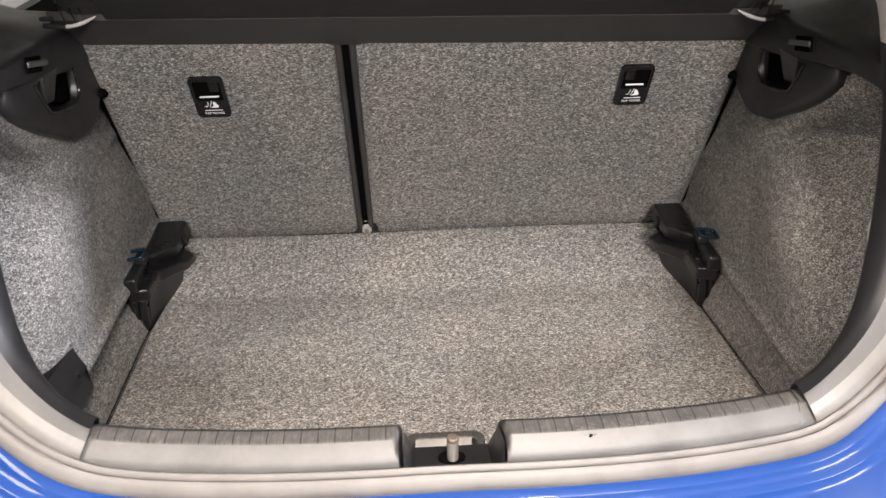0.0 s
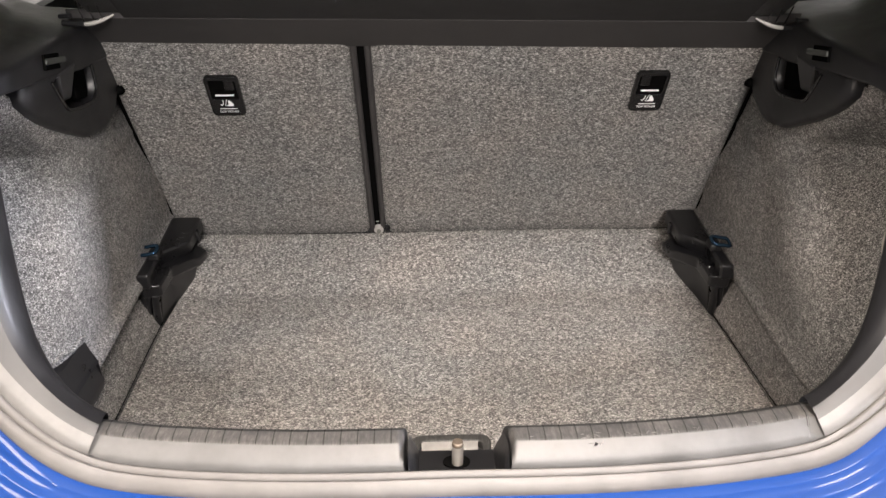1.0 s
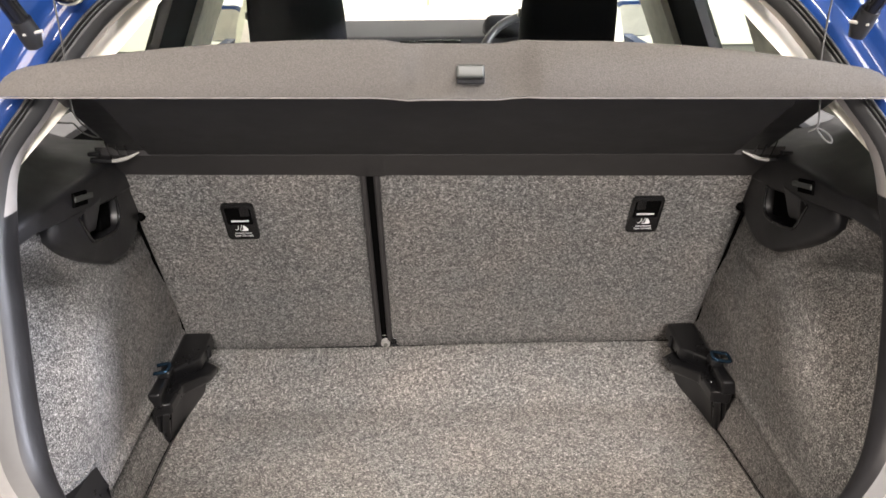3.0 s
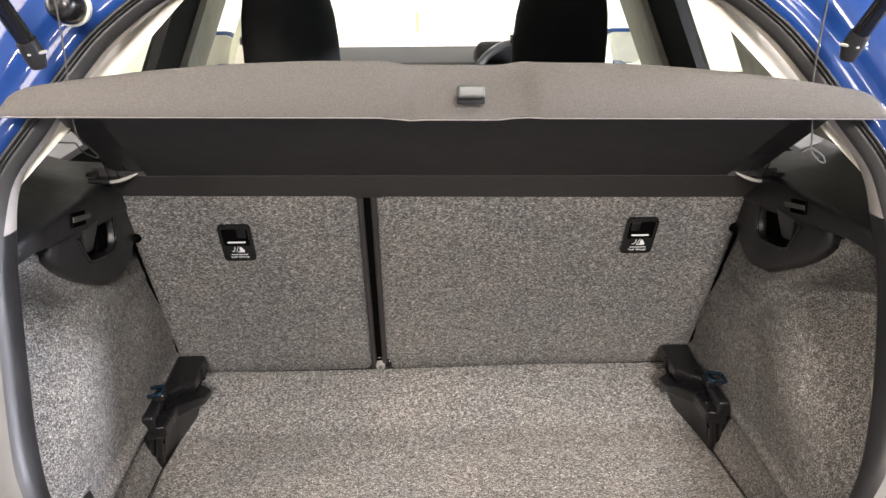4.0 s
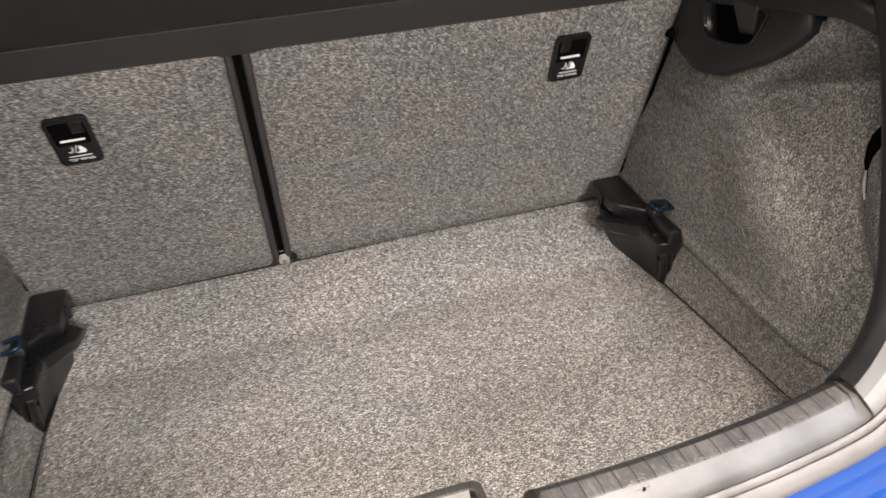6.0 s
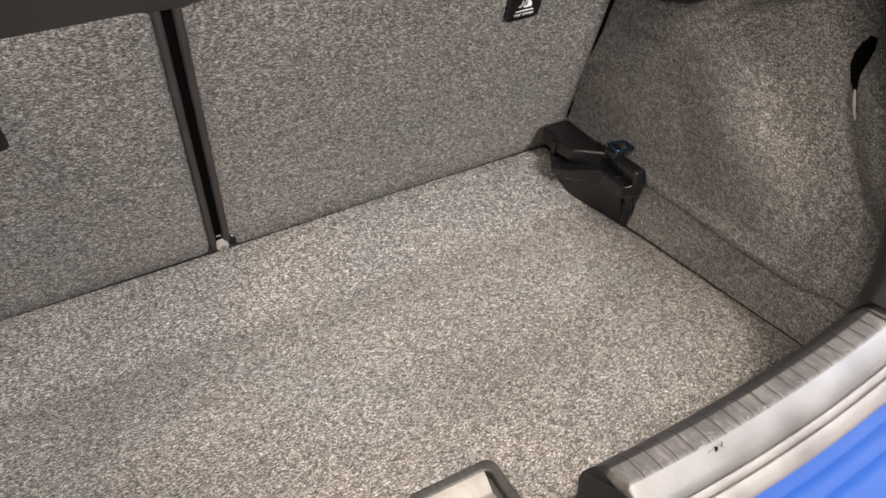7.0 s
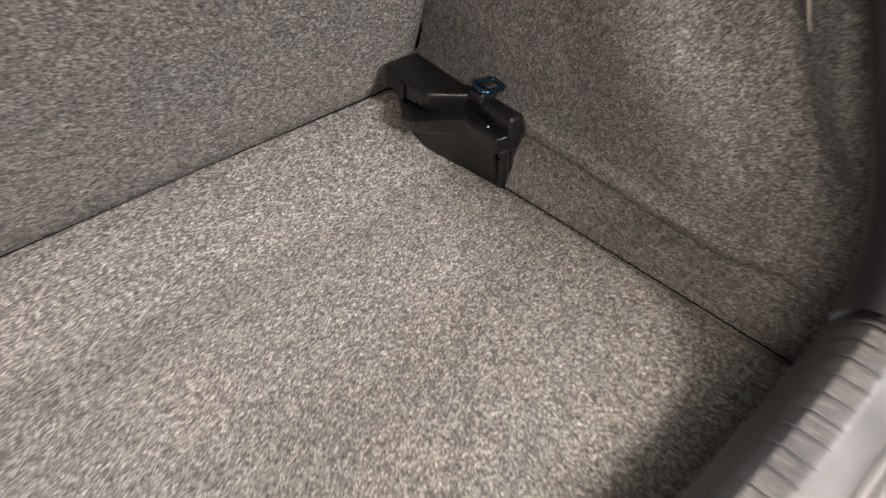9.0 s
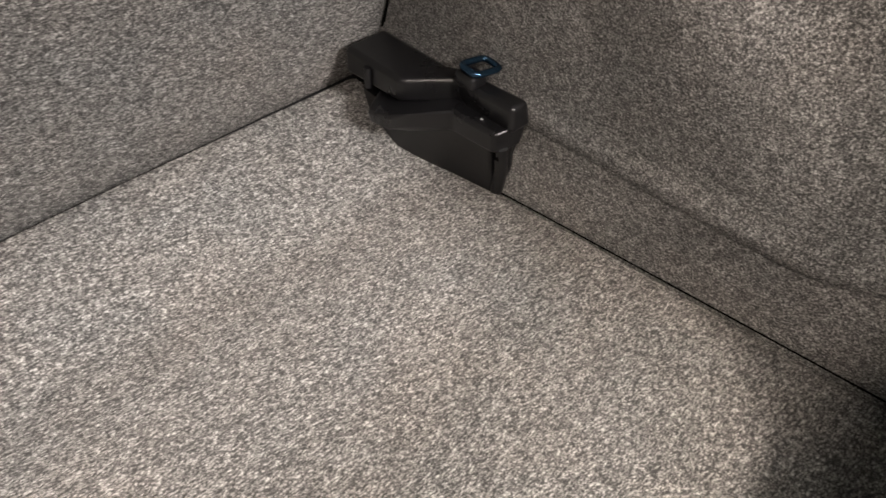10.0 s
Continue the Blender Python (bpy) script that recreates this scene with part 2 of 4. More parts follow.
def curve(points, steps=6):
    """A smooth line through points."""
    pts = [Vector(p) for p in points]
    out = []
    for i in range(len(pts) - 1):
        p0, p1, p2, p3 = pts[max(i - 1, 0)], pts[i], pts[i + 1], pts[min(i + 2, len(pts) - 1)]
        for k in range(steps):
            t = k / steps
            out.append(0.5 * (2 * p1 + (p2 - p0) * t + (2 * p0 - 5 * p1 + 4 * p2 - p3) * t * t + (3 * p1 - p0 - 3 * p2 + p3) * t ** 3))
    return out + [pts[-1]]


def rounded(w, h, r, n=5):
    """A rounded rectangle round the origin."""
    out = []
    for cx, cy, a in ((w / 2 - r, h / 2 - r, 0), (-w / 2 + r, h / 2 - r, 90), (-w / 2 + r, -h / 2 + r, 180), (w / 2 - r, -h / 2 + r, 270)):
        out += [(cx + r * math.cos(radians(a + 90 * k / n)), cy + r * math.sin(radians(a + 90 * k / n))) for k in range(n + 1)]
    return out


def frame_ring(outer, inner, z0, z1, m, soft=0.0):
    """A flat frame between two outlines with the same number of points."""
    rows = [[(x, y, z0) for x, y in outer], [(x, y, z1) for x, y in outer], [(x, y, z1) for x, y in inner], [(x, y, z0) for x, y in inner]]
    bm = loft(rows + [rows[0]], True)
    bmesh.ops.remove_doubles(bm, verts=bm.verts, dist=1e-6)
    if soft:
        bevel(bm, soft, 2)
    bm.transform(m)
    return bm


def smooth(t):
    t = min(1.0, max(0.0, t))
    return t * t * (3 - 2 * t)


def mix(a, b, t):
    return a + (b - a) * t


CX = 0.004
FLOOR_Z = 0.58


def seat_y(z):
    """The carpeted back of the rear seat leans to the rear."""
    return 0.700 - 0.425 * (z - 0.645)


SEAT_TURN = math.degrees(math.atan(0.425))

# ---- the room round the car ----


# Ground, back wall and ceiling are unseen, kept dark to cut bounced light.
def room_wall(name, at, size, mat=GREY_WALL, label="unseen grey showroom wall, dark to cut bounced light"):
    return tagged(part(name, box(at, size), mat, None, "", 0), label, "wall", "", "structure")


tagged(part("ground", box((0, 0.5, -0.05), (12, 15, 0.1)), CONCRETE, None, "", 0), "grey screed showroom floor under the car", "floor", "", "structure")
room_wall("wall_front", (0, 8.05, 1.6), (12.2, 0.1, 3.4), WALL, "plain white painted showroom wall")
room_wall("wall_back", (0, -7.05, 1.6), (12.2, 0.1, 3.4))
room_wall("wall_side", (6.05, 0.5, 1.6), (0.1, 15, 3.4), WALL, "plain white painted showroom wall")
room_wall("wall_other_side", (-6.05, 0.5, 1.6), (0.1, 15, 3.4), WALL, "plain white painted showroom wall")
tagged(part("ceiling", box((0, 0.5, 3.25), (12, 15, 0.1)), GREY_WALL, None, "", 0), "unseen grey showroom ceiling, dark to cut bounced light", "ceiling", "", "structure")
for at, sx, sy, watts, colour in LAMPS:
    area_lamp("ceiling_panel_light", at, sx, sy, watts, colour)
    # Housings added for the unseen lamps.
    lamp_thing = root("unseen_ceiling_light", "flat rectangular white ceiling lamp, unseen, placed to fit the light", "ceiling light", "ceiling lights", "", (at[0], at[1], 3.2))
    part("housing", box((0, 0, -0.02), (sx + 0.05, sy + 0.05, 0.05), None, 0.005), GREY, lamp_thing)
    part("diffuser", box((0, 0, -0.052), (sx, sy, 0.012), None, 0.003), LAMP_GLOW, lamp_thing)

# ---- boot floor ----


def floor_height(y):
    t = y - 0.575
    return FLOOR_Z + 0.52 * (0.5 * (t + math.sqrt(t * t + 0.00015)))


def floor_edge(y, s):
    if s > 0:
        x = 0.484 + 0.075 * (0.49 - y)
    else:
        x = 0.486
    return x if y < 0.49 else mix(x, 0.466, (y - 0.49) / 0.21)


def floor_point(drop):
    def f(u, v):
        y = mix(0.036, 0.697, u)
        x = mix(-floor_edge(y, -1), floor_edge(y, 1), v)
        sag = 0.0015 * math.sin(x * 9) * math.sin(y * 11)
        roll = 0.004 * smooth((y - 0.685) / 0.012) + 0.003 * smooth((abs(v - 0.5) - 0.492) / 0.008)
        return (x + CX, y, floor_height(y) + sag - roll - drop)
    return f


tagged(part("floor", slab(floor_point(0), floor_point(0.02), 130, 120), CARPET), "grey speckled needle-felt boot floor with a raised rear ramp", "boot floor", "", "structure")

# Added black box that keeps the gap behind the floor dark.
tagged(part("gap_filler", box((CX, 0.735, 0.56), (1.0, 0.05, 0.16), None, 0.004), SEAT), "added black filler darkening the gap under the rear seat edge", "cross member", "", "structure")

# ---- side trims ----


def hook_edge(y):
    """The lower edge of the black trim over the felt."""
    line = ((0.0, 1.2), (0.20, 1.12), (0.25, 1.10), (0.285, 1.066), (0.318, 1.030), (0.365, 0.998), (0.434, 0.960), (0.498, 0.945), (0.545, 0.962), (0.58, 0.99), (0.60, 1.2), (0.9, 1.2))
    for (a, p), (b, q) in zip(line, line[1:]):
        if y <= b:
            return mix(p, q, (y - a) / (b - a))
    return 1.2


def soft(v, w):
    return w * math.log(1 + math.exp(max(-40.0, min(40.0, v / w))))


def arch_x(y, z):
    """Flat by the seat, then the wheel arch, with a hollow over its shoulder."""
    base = 0.509 - 0.006 * smooth((0.52 - y) / 0.05) * smooth((0.97 - z) / 0.05)
    base -= 0.016 * math.exp(-((y - 0.31) / 0.12) ** 2 - ((z - 0.82) / 0.12) ** 2)
    reach = math.hypot((y - 0.45) * 1.35, z - 0.52)
    over_arch = 0.95 * soft(reach - 0.408, 0.020)
    under_fold = 2.2 * soft((y - 0.44) * -0.628 + (z - 0.923) * -0.778 - 0.004, 0.004)
    hollow = min(0.125, -0.006 * math.log(math.exp(-over_arch / 0.006) + math.exp(-under_fold / 0.006)) + 0.004)
    return base + max(hollow, 0.0)


def wall_x(y, z):
    """How far out the carpeted side lies; behind the arch it turns back in along a ridge."""
    ridge = 0.155 + 0.62 * min(0.15, max(0.0, z - 0.767))
    ahead = ridge + soft(y - ridge, 0.006)
    behind = 0.045 * smooth((z - hook_edge(y) - 0.008) / 0.012)
    out = arch_x(ahead, z)
    x = max(out - 0.55 * soft(ridge - y, 0.004), min(out, 0.526))
    return max(x, 0.545 * smooth((0.27 - y) / 0.05) * smooth((z - 0.87) / 0.06)) + behind


def side_trim(s):
    def surface(off):
        def f(u, v):
            z = mix(0.654, 1.09, v)
            y = mix(0.05 + 0.045 * smooth((z - 0.86) / 0.05), 0.735, u)
            lip = (0.006 if s > 0 else 0.011) * math.exp(-((z - 0.674) / 0.014) ** 2) - (0.005 if s > 0 else 0.010) * smooth((0.662 - z) / 0.008)
            return (s * (wall_x(y, z) - lip + off) + CX, y, z)
        return f
    ob = part("side_trim", slab(surface(0), surface(0.012), 96, 64), CARPET, None, "", 60)
    tagged(ob, "moulded grey felt trim over the wheel arch", "side trim", "", "structure")

    def strip(off):
        def f(u, v):
            y = mix(0.036, 0.66, u)
            z = mix(0.50, 0.668, v)
            foot = floor_edge(min(y, 0.49), s) + 0.006
            under = wall_x(y, 0.66) + (0.002 if s > 0 else 0.020)
            return (s * (mix(min(foot, under), under, smooth((z - 0.57) / 0.09)) + off) + CX, y, z)
        return f
    tagged(part("side_strip", slab(strip(0), strip(0.006), 24, 8), CARPET), "narrow grey felt strip beside the boot floor", "side trim", "", "structure")


side_trim(1)
side_trim(-1)

# ---- rear seat backs ----


def seat_back(x0, x1, label):
    thing = root("rear_backrest", label, "car seat back", "rear seat backs", "", ((x0 + x1) / 2 + CX, seat_y(0.6), 0.6))
    w, h = x1 - x0, 0.60
    m = pose(0, 0, 0, SEAT_TURN)

    def face(off, inset):
        def f(u, v):
            a, b = u - 0.5, v - 0.5
            round_off = 0.012 * (max(0, abs(a) - 0.5 + 0.014 / w) * w / 0.014) ** 2
            bow = 0.0015 * math.sin(u * 5 + x0) * math.sin(v * 4)
            foot = 0.012 * max(0.0, 1 - v * h / 0.085) ** 2
            return m @ Vector((a * (w - inset), off + foot + round_off - bow * (inset == 0), v * h))
        return f
    part("back_panel", slab(face(0, 0), face(0.04, 0.01), 40, 40), CARPET, thing)
    side = 1 if x0 + x1 > 0 else -1
    # Black tube painting the shade between seat back and side trim.
    part("side_gap_shade", tube([m @ Vector((side * (w / 2 - 0.002), 0.0065, k * h)) for k in (0.10, 0.3, 0.55, 0.78)], [0.0028, 0.0032, 0.0030, 0.0034], 6), DARK, thing, "black line painting the shade in the gap beside the side trim")
    part("cushion", box((0, 0, 0), (w - 0.02, 0.09, h - 0.03), m @ pose(0, 0.078, h / 2), 0.03, 3), SEAT, thing, "black cloth seat cushion")
    return thing


left_back = seat_back(-0.506, -0.128, "narrow grey felt rear seat back with tether cover")
right_back = seat_back(-0.104, 0.506, "wide grey felt rear seat back with tether cover")

# ---- opening surround ----
SIDE_P = [(0.415, 0.053, 0.790), (0.450, 0.068, 0.822), (0.480, 0.095, 0.868), (0.500, 0.140, 0.948), (0.507, 0.180, 1.040), (0.500, 0.205, 1.110)]
LEFT_P = [(-0.398, 0.053, 0.797), (-0.432, 0.070, 0.828), (-0.455, 0.097, 0.876), (-0.468, 0.128, 0.932), (-0.478, 0.165, 1.010), (-0.484, 0.202, 1.105)]
TOP_P = [(0.478, 0.222, 1.180), (0.440, 0.250, 1.236), (0.408, 0.282, 1.285), (0.362, 0.312, 1.335), (0.290, 0.342, 1.378), (0.150, 0.365, 1.405)]


def sill_p(x):
    return (x + CX, 0.024 + 0.17 * x * x + 0.005 * math.exp(-(x / 0.12) ** 2), 0.772 + 0.004 * smooth((abs(x) - 0.3) / 0.1))


def loop_points():
    bottom = [sill_p(x) for x in (-0.36, -0.27, -0.18, -0.09, 0, 0.09, 0.18, 0.27, 0.37)]
    top = [(x + CX, y, z) for x, y, z in TOP_P]
    return bottom + SIDE_P + top + [(CX, 0.370, 1.410)] + [(2 * CX - x, y, z) for x, y, z in reversed(top)] + list(reversed(LEFT_P))


LOOP = curve(loop_points() + [loop_points()[0]], 6)[:-1]
for _ in range(14):
    eased = [(LOOP[i - 1] + LOOP[i] * 2 + LOOP[(i + 1) % len(LOOP)]) / 4 for i in range(len(LOOP))]
    LOOP = [b if abs(b.x) > 0.30 and b.z < 0.92 else a for a, b in zip(LOOP, eased)]


def outward(i):
    a, b = LOOP[(i - 3) % len(LOOP)], LOOP[(i + 3) % len(LOOP)]
    t = Vector((b.x - a.x, 0, b.z - a.z)).normalized()
    return Vector((t.z, 0, -t.x))


def station(i):
    """The place, the outward way, and how much of a side it is (0: sill)."""
    i %= len(LOOP)
    p = LOOP[i]
    return p, outward(i), smooth((p.z - 0.778) / 0.13)


def ring_offset(i, low, side):
    """A point set back to the rear and outward from the inner edge."""
    p, o, w = station(i)
    k = mix(1.0, 0.3, smooth((p.z - 1.08) / 0.09))
    back = mix(low[0], side[0] * mix(1, k, 0.6), w)
    out = mix(low[1], min(side[1], 0.08) * k + max(0.0, side[1] - 0.08), w)
    return p + Vector((0, -back, 0)) + o * out


def ring_loft(indices, lows, sides):
    return loft([[ring_offset(i, a, b) for a, b in zip(lows, sides)] for i in indices])


SILL_LOW = [(-0.006, 0.19), (-0.005, 0.016), (-0.001, 0.004), (0.006, -0.008), (0.014, -0.0185), (0.019, -0.0235), (0.025, -0.0265), (0.043, -0.0303), (0.047, -0.0292), (0.055, -0.0245), (0.0615, -0.0195), (0.066, -0.0150), (0.067, -0.0085)]
SILL_SIDE = [(-0.04, 0.07), (-0.014, 0.014), (-0.005, 0.003), (0.002, 0.0), (0.014, 0.001), (0.024, 0.003), (0.031, 0.006), (0.036, 0.011), (0.040, 0.020), (0.043, 0.030), (0.046, 0.040), (0.047, 0.046), (0.046, 0.053)]


def span(test):
    return [i for i in range(len(LOOP)) if test(LOOP[i])]


def ordered(points):
    """Loop indices in running order, the gap put at the ends."""
    marked = set(points)
    start = next(i for i in points if (i - 1) % len(LOOP) not in marked)
    out = []
    while start % len(LOOP) in marked and len(out) < len(LOOP):
        out.append(start % len(LOOP))
        start += 1
    return out


low_side = ordered(span(lambda p: p.x > 0 and 0.784 < p.z < 1.14))
low_other = ordered(span(lambda p: p.x < 0 and 0.784 < p.z < 1.14))
for run in (low_side, low_other):
    # One plastic in three tones, painted paler outwards for the reflected light.
    surround = tagged(part("surround_trim", ring_loft(run, SILL_LOW[9:], SILL_SIDE[9:]), SURROUND), "grained plastic trim beside the boot opening, its sheen painted grey", "trim", "", "structure")
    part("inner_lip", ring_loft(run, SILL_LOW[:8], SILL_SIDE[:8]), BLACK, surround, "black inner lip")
    part("middle_band", ring_loft(run, SILL_LOW[7:10], SILL_SIDE[7:10]), MIDDLE, surround, "band painted half lit")
upper = ordered(span(lambda p: p.z >= 1.13))
pillar = tagged(part("pillar_trim", ring_loft(upper, SILL_LOW[:7], SILL_SIDE[:7]), STRIP), "pale grey plastic trim round the upper opening", "trim", "", "structure")
part("seal_flank", ring_loft(upper, SILL_LOW[6:], SILL_SIDE[6:]), SEAL_BLACK, pillar, "black rubber seal flank")

# rubber seal and painted flange
everything = list(range(len(LOOP))) + [0]


BEAD_LOW = [(0.0662, -0.0060), (0.0668, -0.0100), (0.0690, -0.0114), (0.0715, -0.0106), (0.0738, -0.0078), (0.0745, -0.0050), (0.0738, -0.0030)]
BEAD_SIDE = [(0.0450, 0.0500), (0.0500, 0.0505), (0.0535, 0.0530), (0.0545, 0.0565), (0.0538, 0.0595), (0.0515, 0.0615), (0.0490, 0.0615)]
LIP_LOW = [(0.0738, -0.0040), (0.0745, -0.0068), (0.0768, -0.0080), (0.0800, -0.0066), (0.0830, -0.0036), (0.0858, 0.0004), (0.0872, 0.0040), (0.0868, 0.0075)]
LIP_SIDE = [(0.0500, 0.0610), (0.0545, 0.0620), (0.0580, 0.0650), (0.0592, 0.0690), (0.0585, 0.0725), (0.0565, 0.0755), (0.0535, 0.0775), (0.0500, 0.0780)]
low_run = ordered(span(lambda p: p.z < 1.13))
# The lower run's grey holds both dust and painted light.
for run, mat, said in ((low_run, RUBBER, "dusty, painted-lit grey rubber"), (ordered(span(lambda p: p.z >= 1.12)), SEAL_BLACK, "black rubber")):
    tagged(part("seal_bead", ring_loft(run, BEAD_LOW, BEAD_SIDE), mat), said + " boot seal running round the opening", "seal", "", "structure")
    tagged(part("seal_lip", ring_loft(run, LIP_LOW, LIP_SIDE), mat), said + " outer lip of the boot seal", "seal", "", "structure")
BODY_LOW = [(0.070, 0.006), (0.0850, 0.0068), (0.0900, 0.0085), (0.0960, 0.0105), (0.0975, 0.0118), (0.0990, 0.0150), (0.1050, 0.0185), (0.1110, 0.0198), (0.1125, 0.0212), (0.1140, 0.0248), (0.1200, 0.0290), (0.150, 0.0330), (0.170, 0.058), (0.24, 0.077), (0.29, 0.12), (0.305, 0.25), (0.30, 0.45)]
BODY_SIDE = [(0.046, 0.070), (0.054, 0.084), (0.055, 0.090), (0.050, 0.098), (0.048, 0.102), (0.047, 0.106), (0.052, 0.112), (0.058, 0.118), (0.060, 0.121), (0.060, 0.124), (0.060, 0.130), (0.056, 0.148), (0.035, 0.17), (0.0, 0.21), (-0.06, 0.26), (-0.15, 0.29), (-0.30, 0.305)]
tagged(part("body_panel", ring_loft(everything, BODY_LOW, BODY_SIDE), BLUE), "glossy metallic blue bodywork round the boot opening", "car body", "", "structure")

# ---- sill ----


def sill_section(x, drop, profile):
    p = Vector(sill_p(x))
    pts = []
    for back, out in profile:
        pts.append(p + Vector((0, -back, min(-out, 0.034 - drop) if out < 0.1 else -out)))
    return pts


def sill(x0, x1, profile, end_only=False):
    n = 40
    notch_end = x1 if abs(x1) < 0.2 else x0
    far = x0 + x1 - notch_end
    rows = []
    for k in range(n + 1):
        x = mix(notch_end, far, (k / n) ** 1.8)
        near = abs(x - notch_end) / 0.013
        drop = 0.045 * (1 - math.sqrt(max(0.0, 1 - (1 - min(1.0, near)) ** 2)))
        rows.append(sill_section(x, drop, profile))
    if end_only:
        return loft([rows[k] for k in range(n + 1) if (k / n) ** 1.8 * abs(far - notch_end) < 0.0050], False)
    bm = loft([rows[k] for k in range(n + 1) if (k / n) ** 1.8 * abs(far - notch_end) > 0.0030])
    bm.faces.new([bm.verts.new(q) for q in sill_section(far, 0.0, profile)])
    return bm


def sill_end(x0, x1):
    """The black rounded end that faces the notch."""
    bm = sill(x0, x1, [(b, o - 0.0004) for b, o in SILL_LOW], True)
    notch_end = x1 if abs(x1) < 0.2 else x0
    bm.faces.new([bm.verts.new(q) for q in sill_section(notch_end, 0.045, SILL_LOW)])
    return bm


for x0, x1 in ((-0.402, -0.047), (0.058, 0.40)):
    sill_piece = tagged(part("sill_trim", sill(x0, x1, SILL_LOW[8:]), SILL), "scuffed grey plastic loading sill with cross ribs", "sill", "", "structure")
    # The slope facing the boot gets the shaded tone of the sill plastic.
    part("shaded_slope", sill(x0, x1, SILL_LOW[:7]), TREAD, sill_piece, "inner slope with its shade painted dark")
    part("notch_end", sill_end(x0, x1), BLACK, sill_piece, "black rounded end")
    part("scuffed_band", sill(x0, x1, SILL_LOW[6:9]), BAND, sill_piece, "pale scuffed band with cross ribs")

# ---- parcel shelf ----
shelf = root("parcel_shelf", "black parcel shelf lifted at its rear edge on cords", "parcel shelf", "", "", (CX, 0.455, 1.112))
shelf.rotation_euler = (0, 0.0147, 0)
HINGE = Vector((0, 0.455, 1.112))


def board(off, a0=0.0, a1=0.0, b0=0.372, b1=0.424, lift=0.0):
    def f(u, v):
        y, z = mix(0.457, 0.187, u), mix(1.112, 1.262, u) + lift
        return (mix(mix(a1, a0, u), mix(b1, b0, u), v), y - HINGE.y + off * 0.45, z - HINGE.z + off)
    return f


part("board", slab(board(0, -0.372, -0.424), board(0.012, -0.372, -0.424), 16, 20), SHELF_UNDER, shelf)
for s in (-1, 1):
    part("side_margin", slab(board(0, s * 0.373, s * 0.425, s * 0.420, s * 0.470, 0.007), board(0.010, s * 0.373, s * 0.425, s * 0.420, s * 0.470, 0.007), 10, 3), BLACK, shelf, "black plastic side edge")


def front_strip(off):
    def f(u, v):
        return (mix(-0.500, 0.500, v), mix(0.460, 0.528, u) - HINGE.y, mix(1.110, 1.054, u) - HINGE.z + off)
    return f


part("front_strip", slab(front_strip(0), front_strip(0.012), 4, 10), EDGE_STRIP, shelf)


def flap(off):
    def f(u, v):
        x = mix(-0.470, 0.470, v)
        a = abs(x)
        top = 1.313 - 0.085 * max(0, a - 0.1) ** 2 / 0.35 - 0.004 * smooth((0.075 - a) / 0.03) - 0.018 * (1 - math.sqrt(max(0.0, 1 - (max(0.0, a - 0.440) / 0.030) ** 2)))
        low = 1.261 - 0.003 * smooth((0.075 - a) / 0.03)
        z = mix(low, top, u)
        y = mix(0.176, 0.200, u * u) + 0.011 * smooth((0.070 - abs(x - 0.018)) / 0.016) * math.sin(math.pi * (0.15 + 0.75 * u)) - 0.004 * math.exp(-((x - 0.115) / 0.03) ** 2) * u
        return (x, y + off - HINGE.y, z - HINGE.z)
    return f


part("flap", slab(flap(0), flap(0.008), 10, 110), SHELF_CLOTH, shelf, "grey woven cloth edge flap")


# piping, side ribs, lift handle, hinge arms and cords of the shelf
pipe = [Vector(flap(-0.001)(0, v / 60)) + Vector((0, 0, -0.001)) for v in range(61)]
part("piping", tube(pipe, 0.0008, 6), PIPING, shelf, "thin pale edge piping")
for s in (-1, 1):
    arc = [Vector((s * (0.436 + 0.044 * k / 8), 0.456 - 0.004 * math.sin(math.pi * k / 8), 1.116 - 0.0125 * math.sin(math.pi * 0.5 * k / 8))) - HINGE for k in range(9)]
    part("hinge_rim", tube(arc, [0.0012 + 0.0016 * min(1, k / 3) for k in range(9)], 8), PALE_RIM, shelf, "pale grey curved hinge rim")
    for k in (0.35, 0.62, 0.92):
        x = s * (0.436 + 0.044 * k)
        low, high = Vector((x, 0.456, 1.112 - 0.008 * k)) - HINGE, Vector((x * 0.985, 0.425, 1.140)) - HINGE
        part("hinge_web", tube([low, high], 0.0009, 6), SATIN, shelf)
    part("hinge_pin", tube([Vector((s * 0.476, 0.454, 1.1035)) - HINGE, Vector((s * 0.506, 0.456, 1.1045)) - HINGE], 0.0042, 10), BLACK, shelf)
    part("pivot_clip", box((s * 0.499, 0.452 - HINGE.y, 1.115 - HINGE.z), (0.016, 0.010, 0.006), None, 0.002), BLACK, shelf)
grip = part("lift_handle", box((0.016, 0.170 - HINGE.y, 1.288 - HINGE.z), (0.028, 0.018, 0.013), pose(0, 0, 0, -14), 0.003, 3), TAB, shelf, "small grey plastic lift tab")
part("tab_base", box((0.017, 0.177 - HINGE.y, 1.281 - HINGE.z), (0.029, 0.010, 0.013), None, 0.002), BLACK, grip)
cord_r = curve([(0.334, 0.12, 1.80), (0.376, 0.178, 1.47), (0.396, 0.213, 1.31), (0.402, 0.208, 1.255), (0.404, 0.203, 1.228), (0.404, 0.204, 1.220), (0.416, 0.204, 1.207), (0.424, 0.204, 1.204), (0.420, 0.204, 1.212), (0.406, 0.204, 1.220), (0.396, 0.205, 1.216)], 8)
part("cord", tube([p - HINGE - Vector((CX, 0, 0)) for p in cord_r], 0.0010, 6), CORD, shelf, "grey braided lifting cord with a knot")
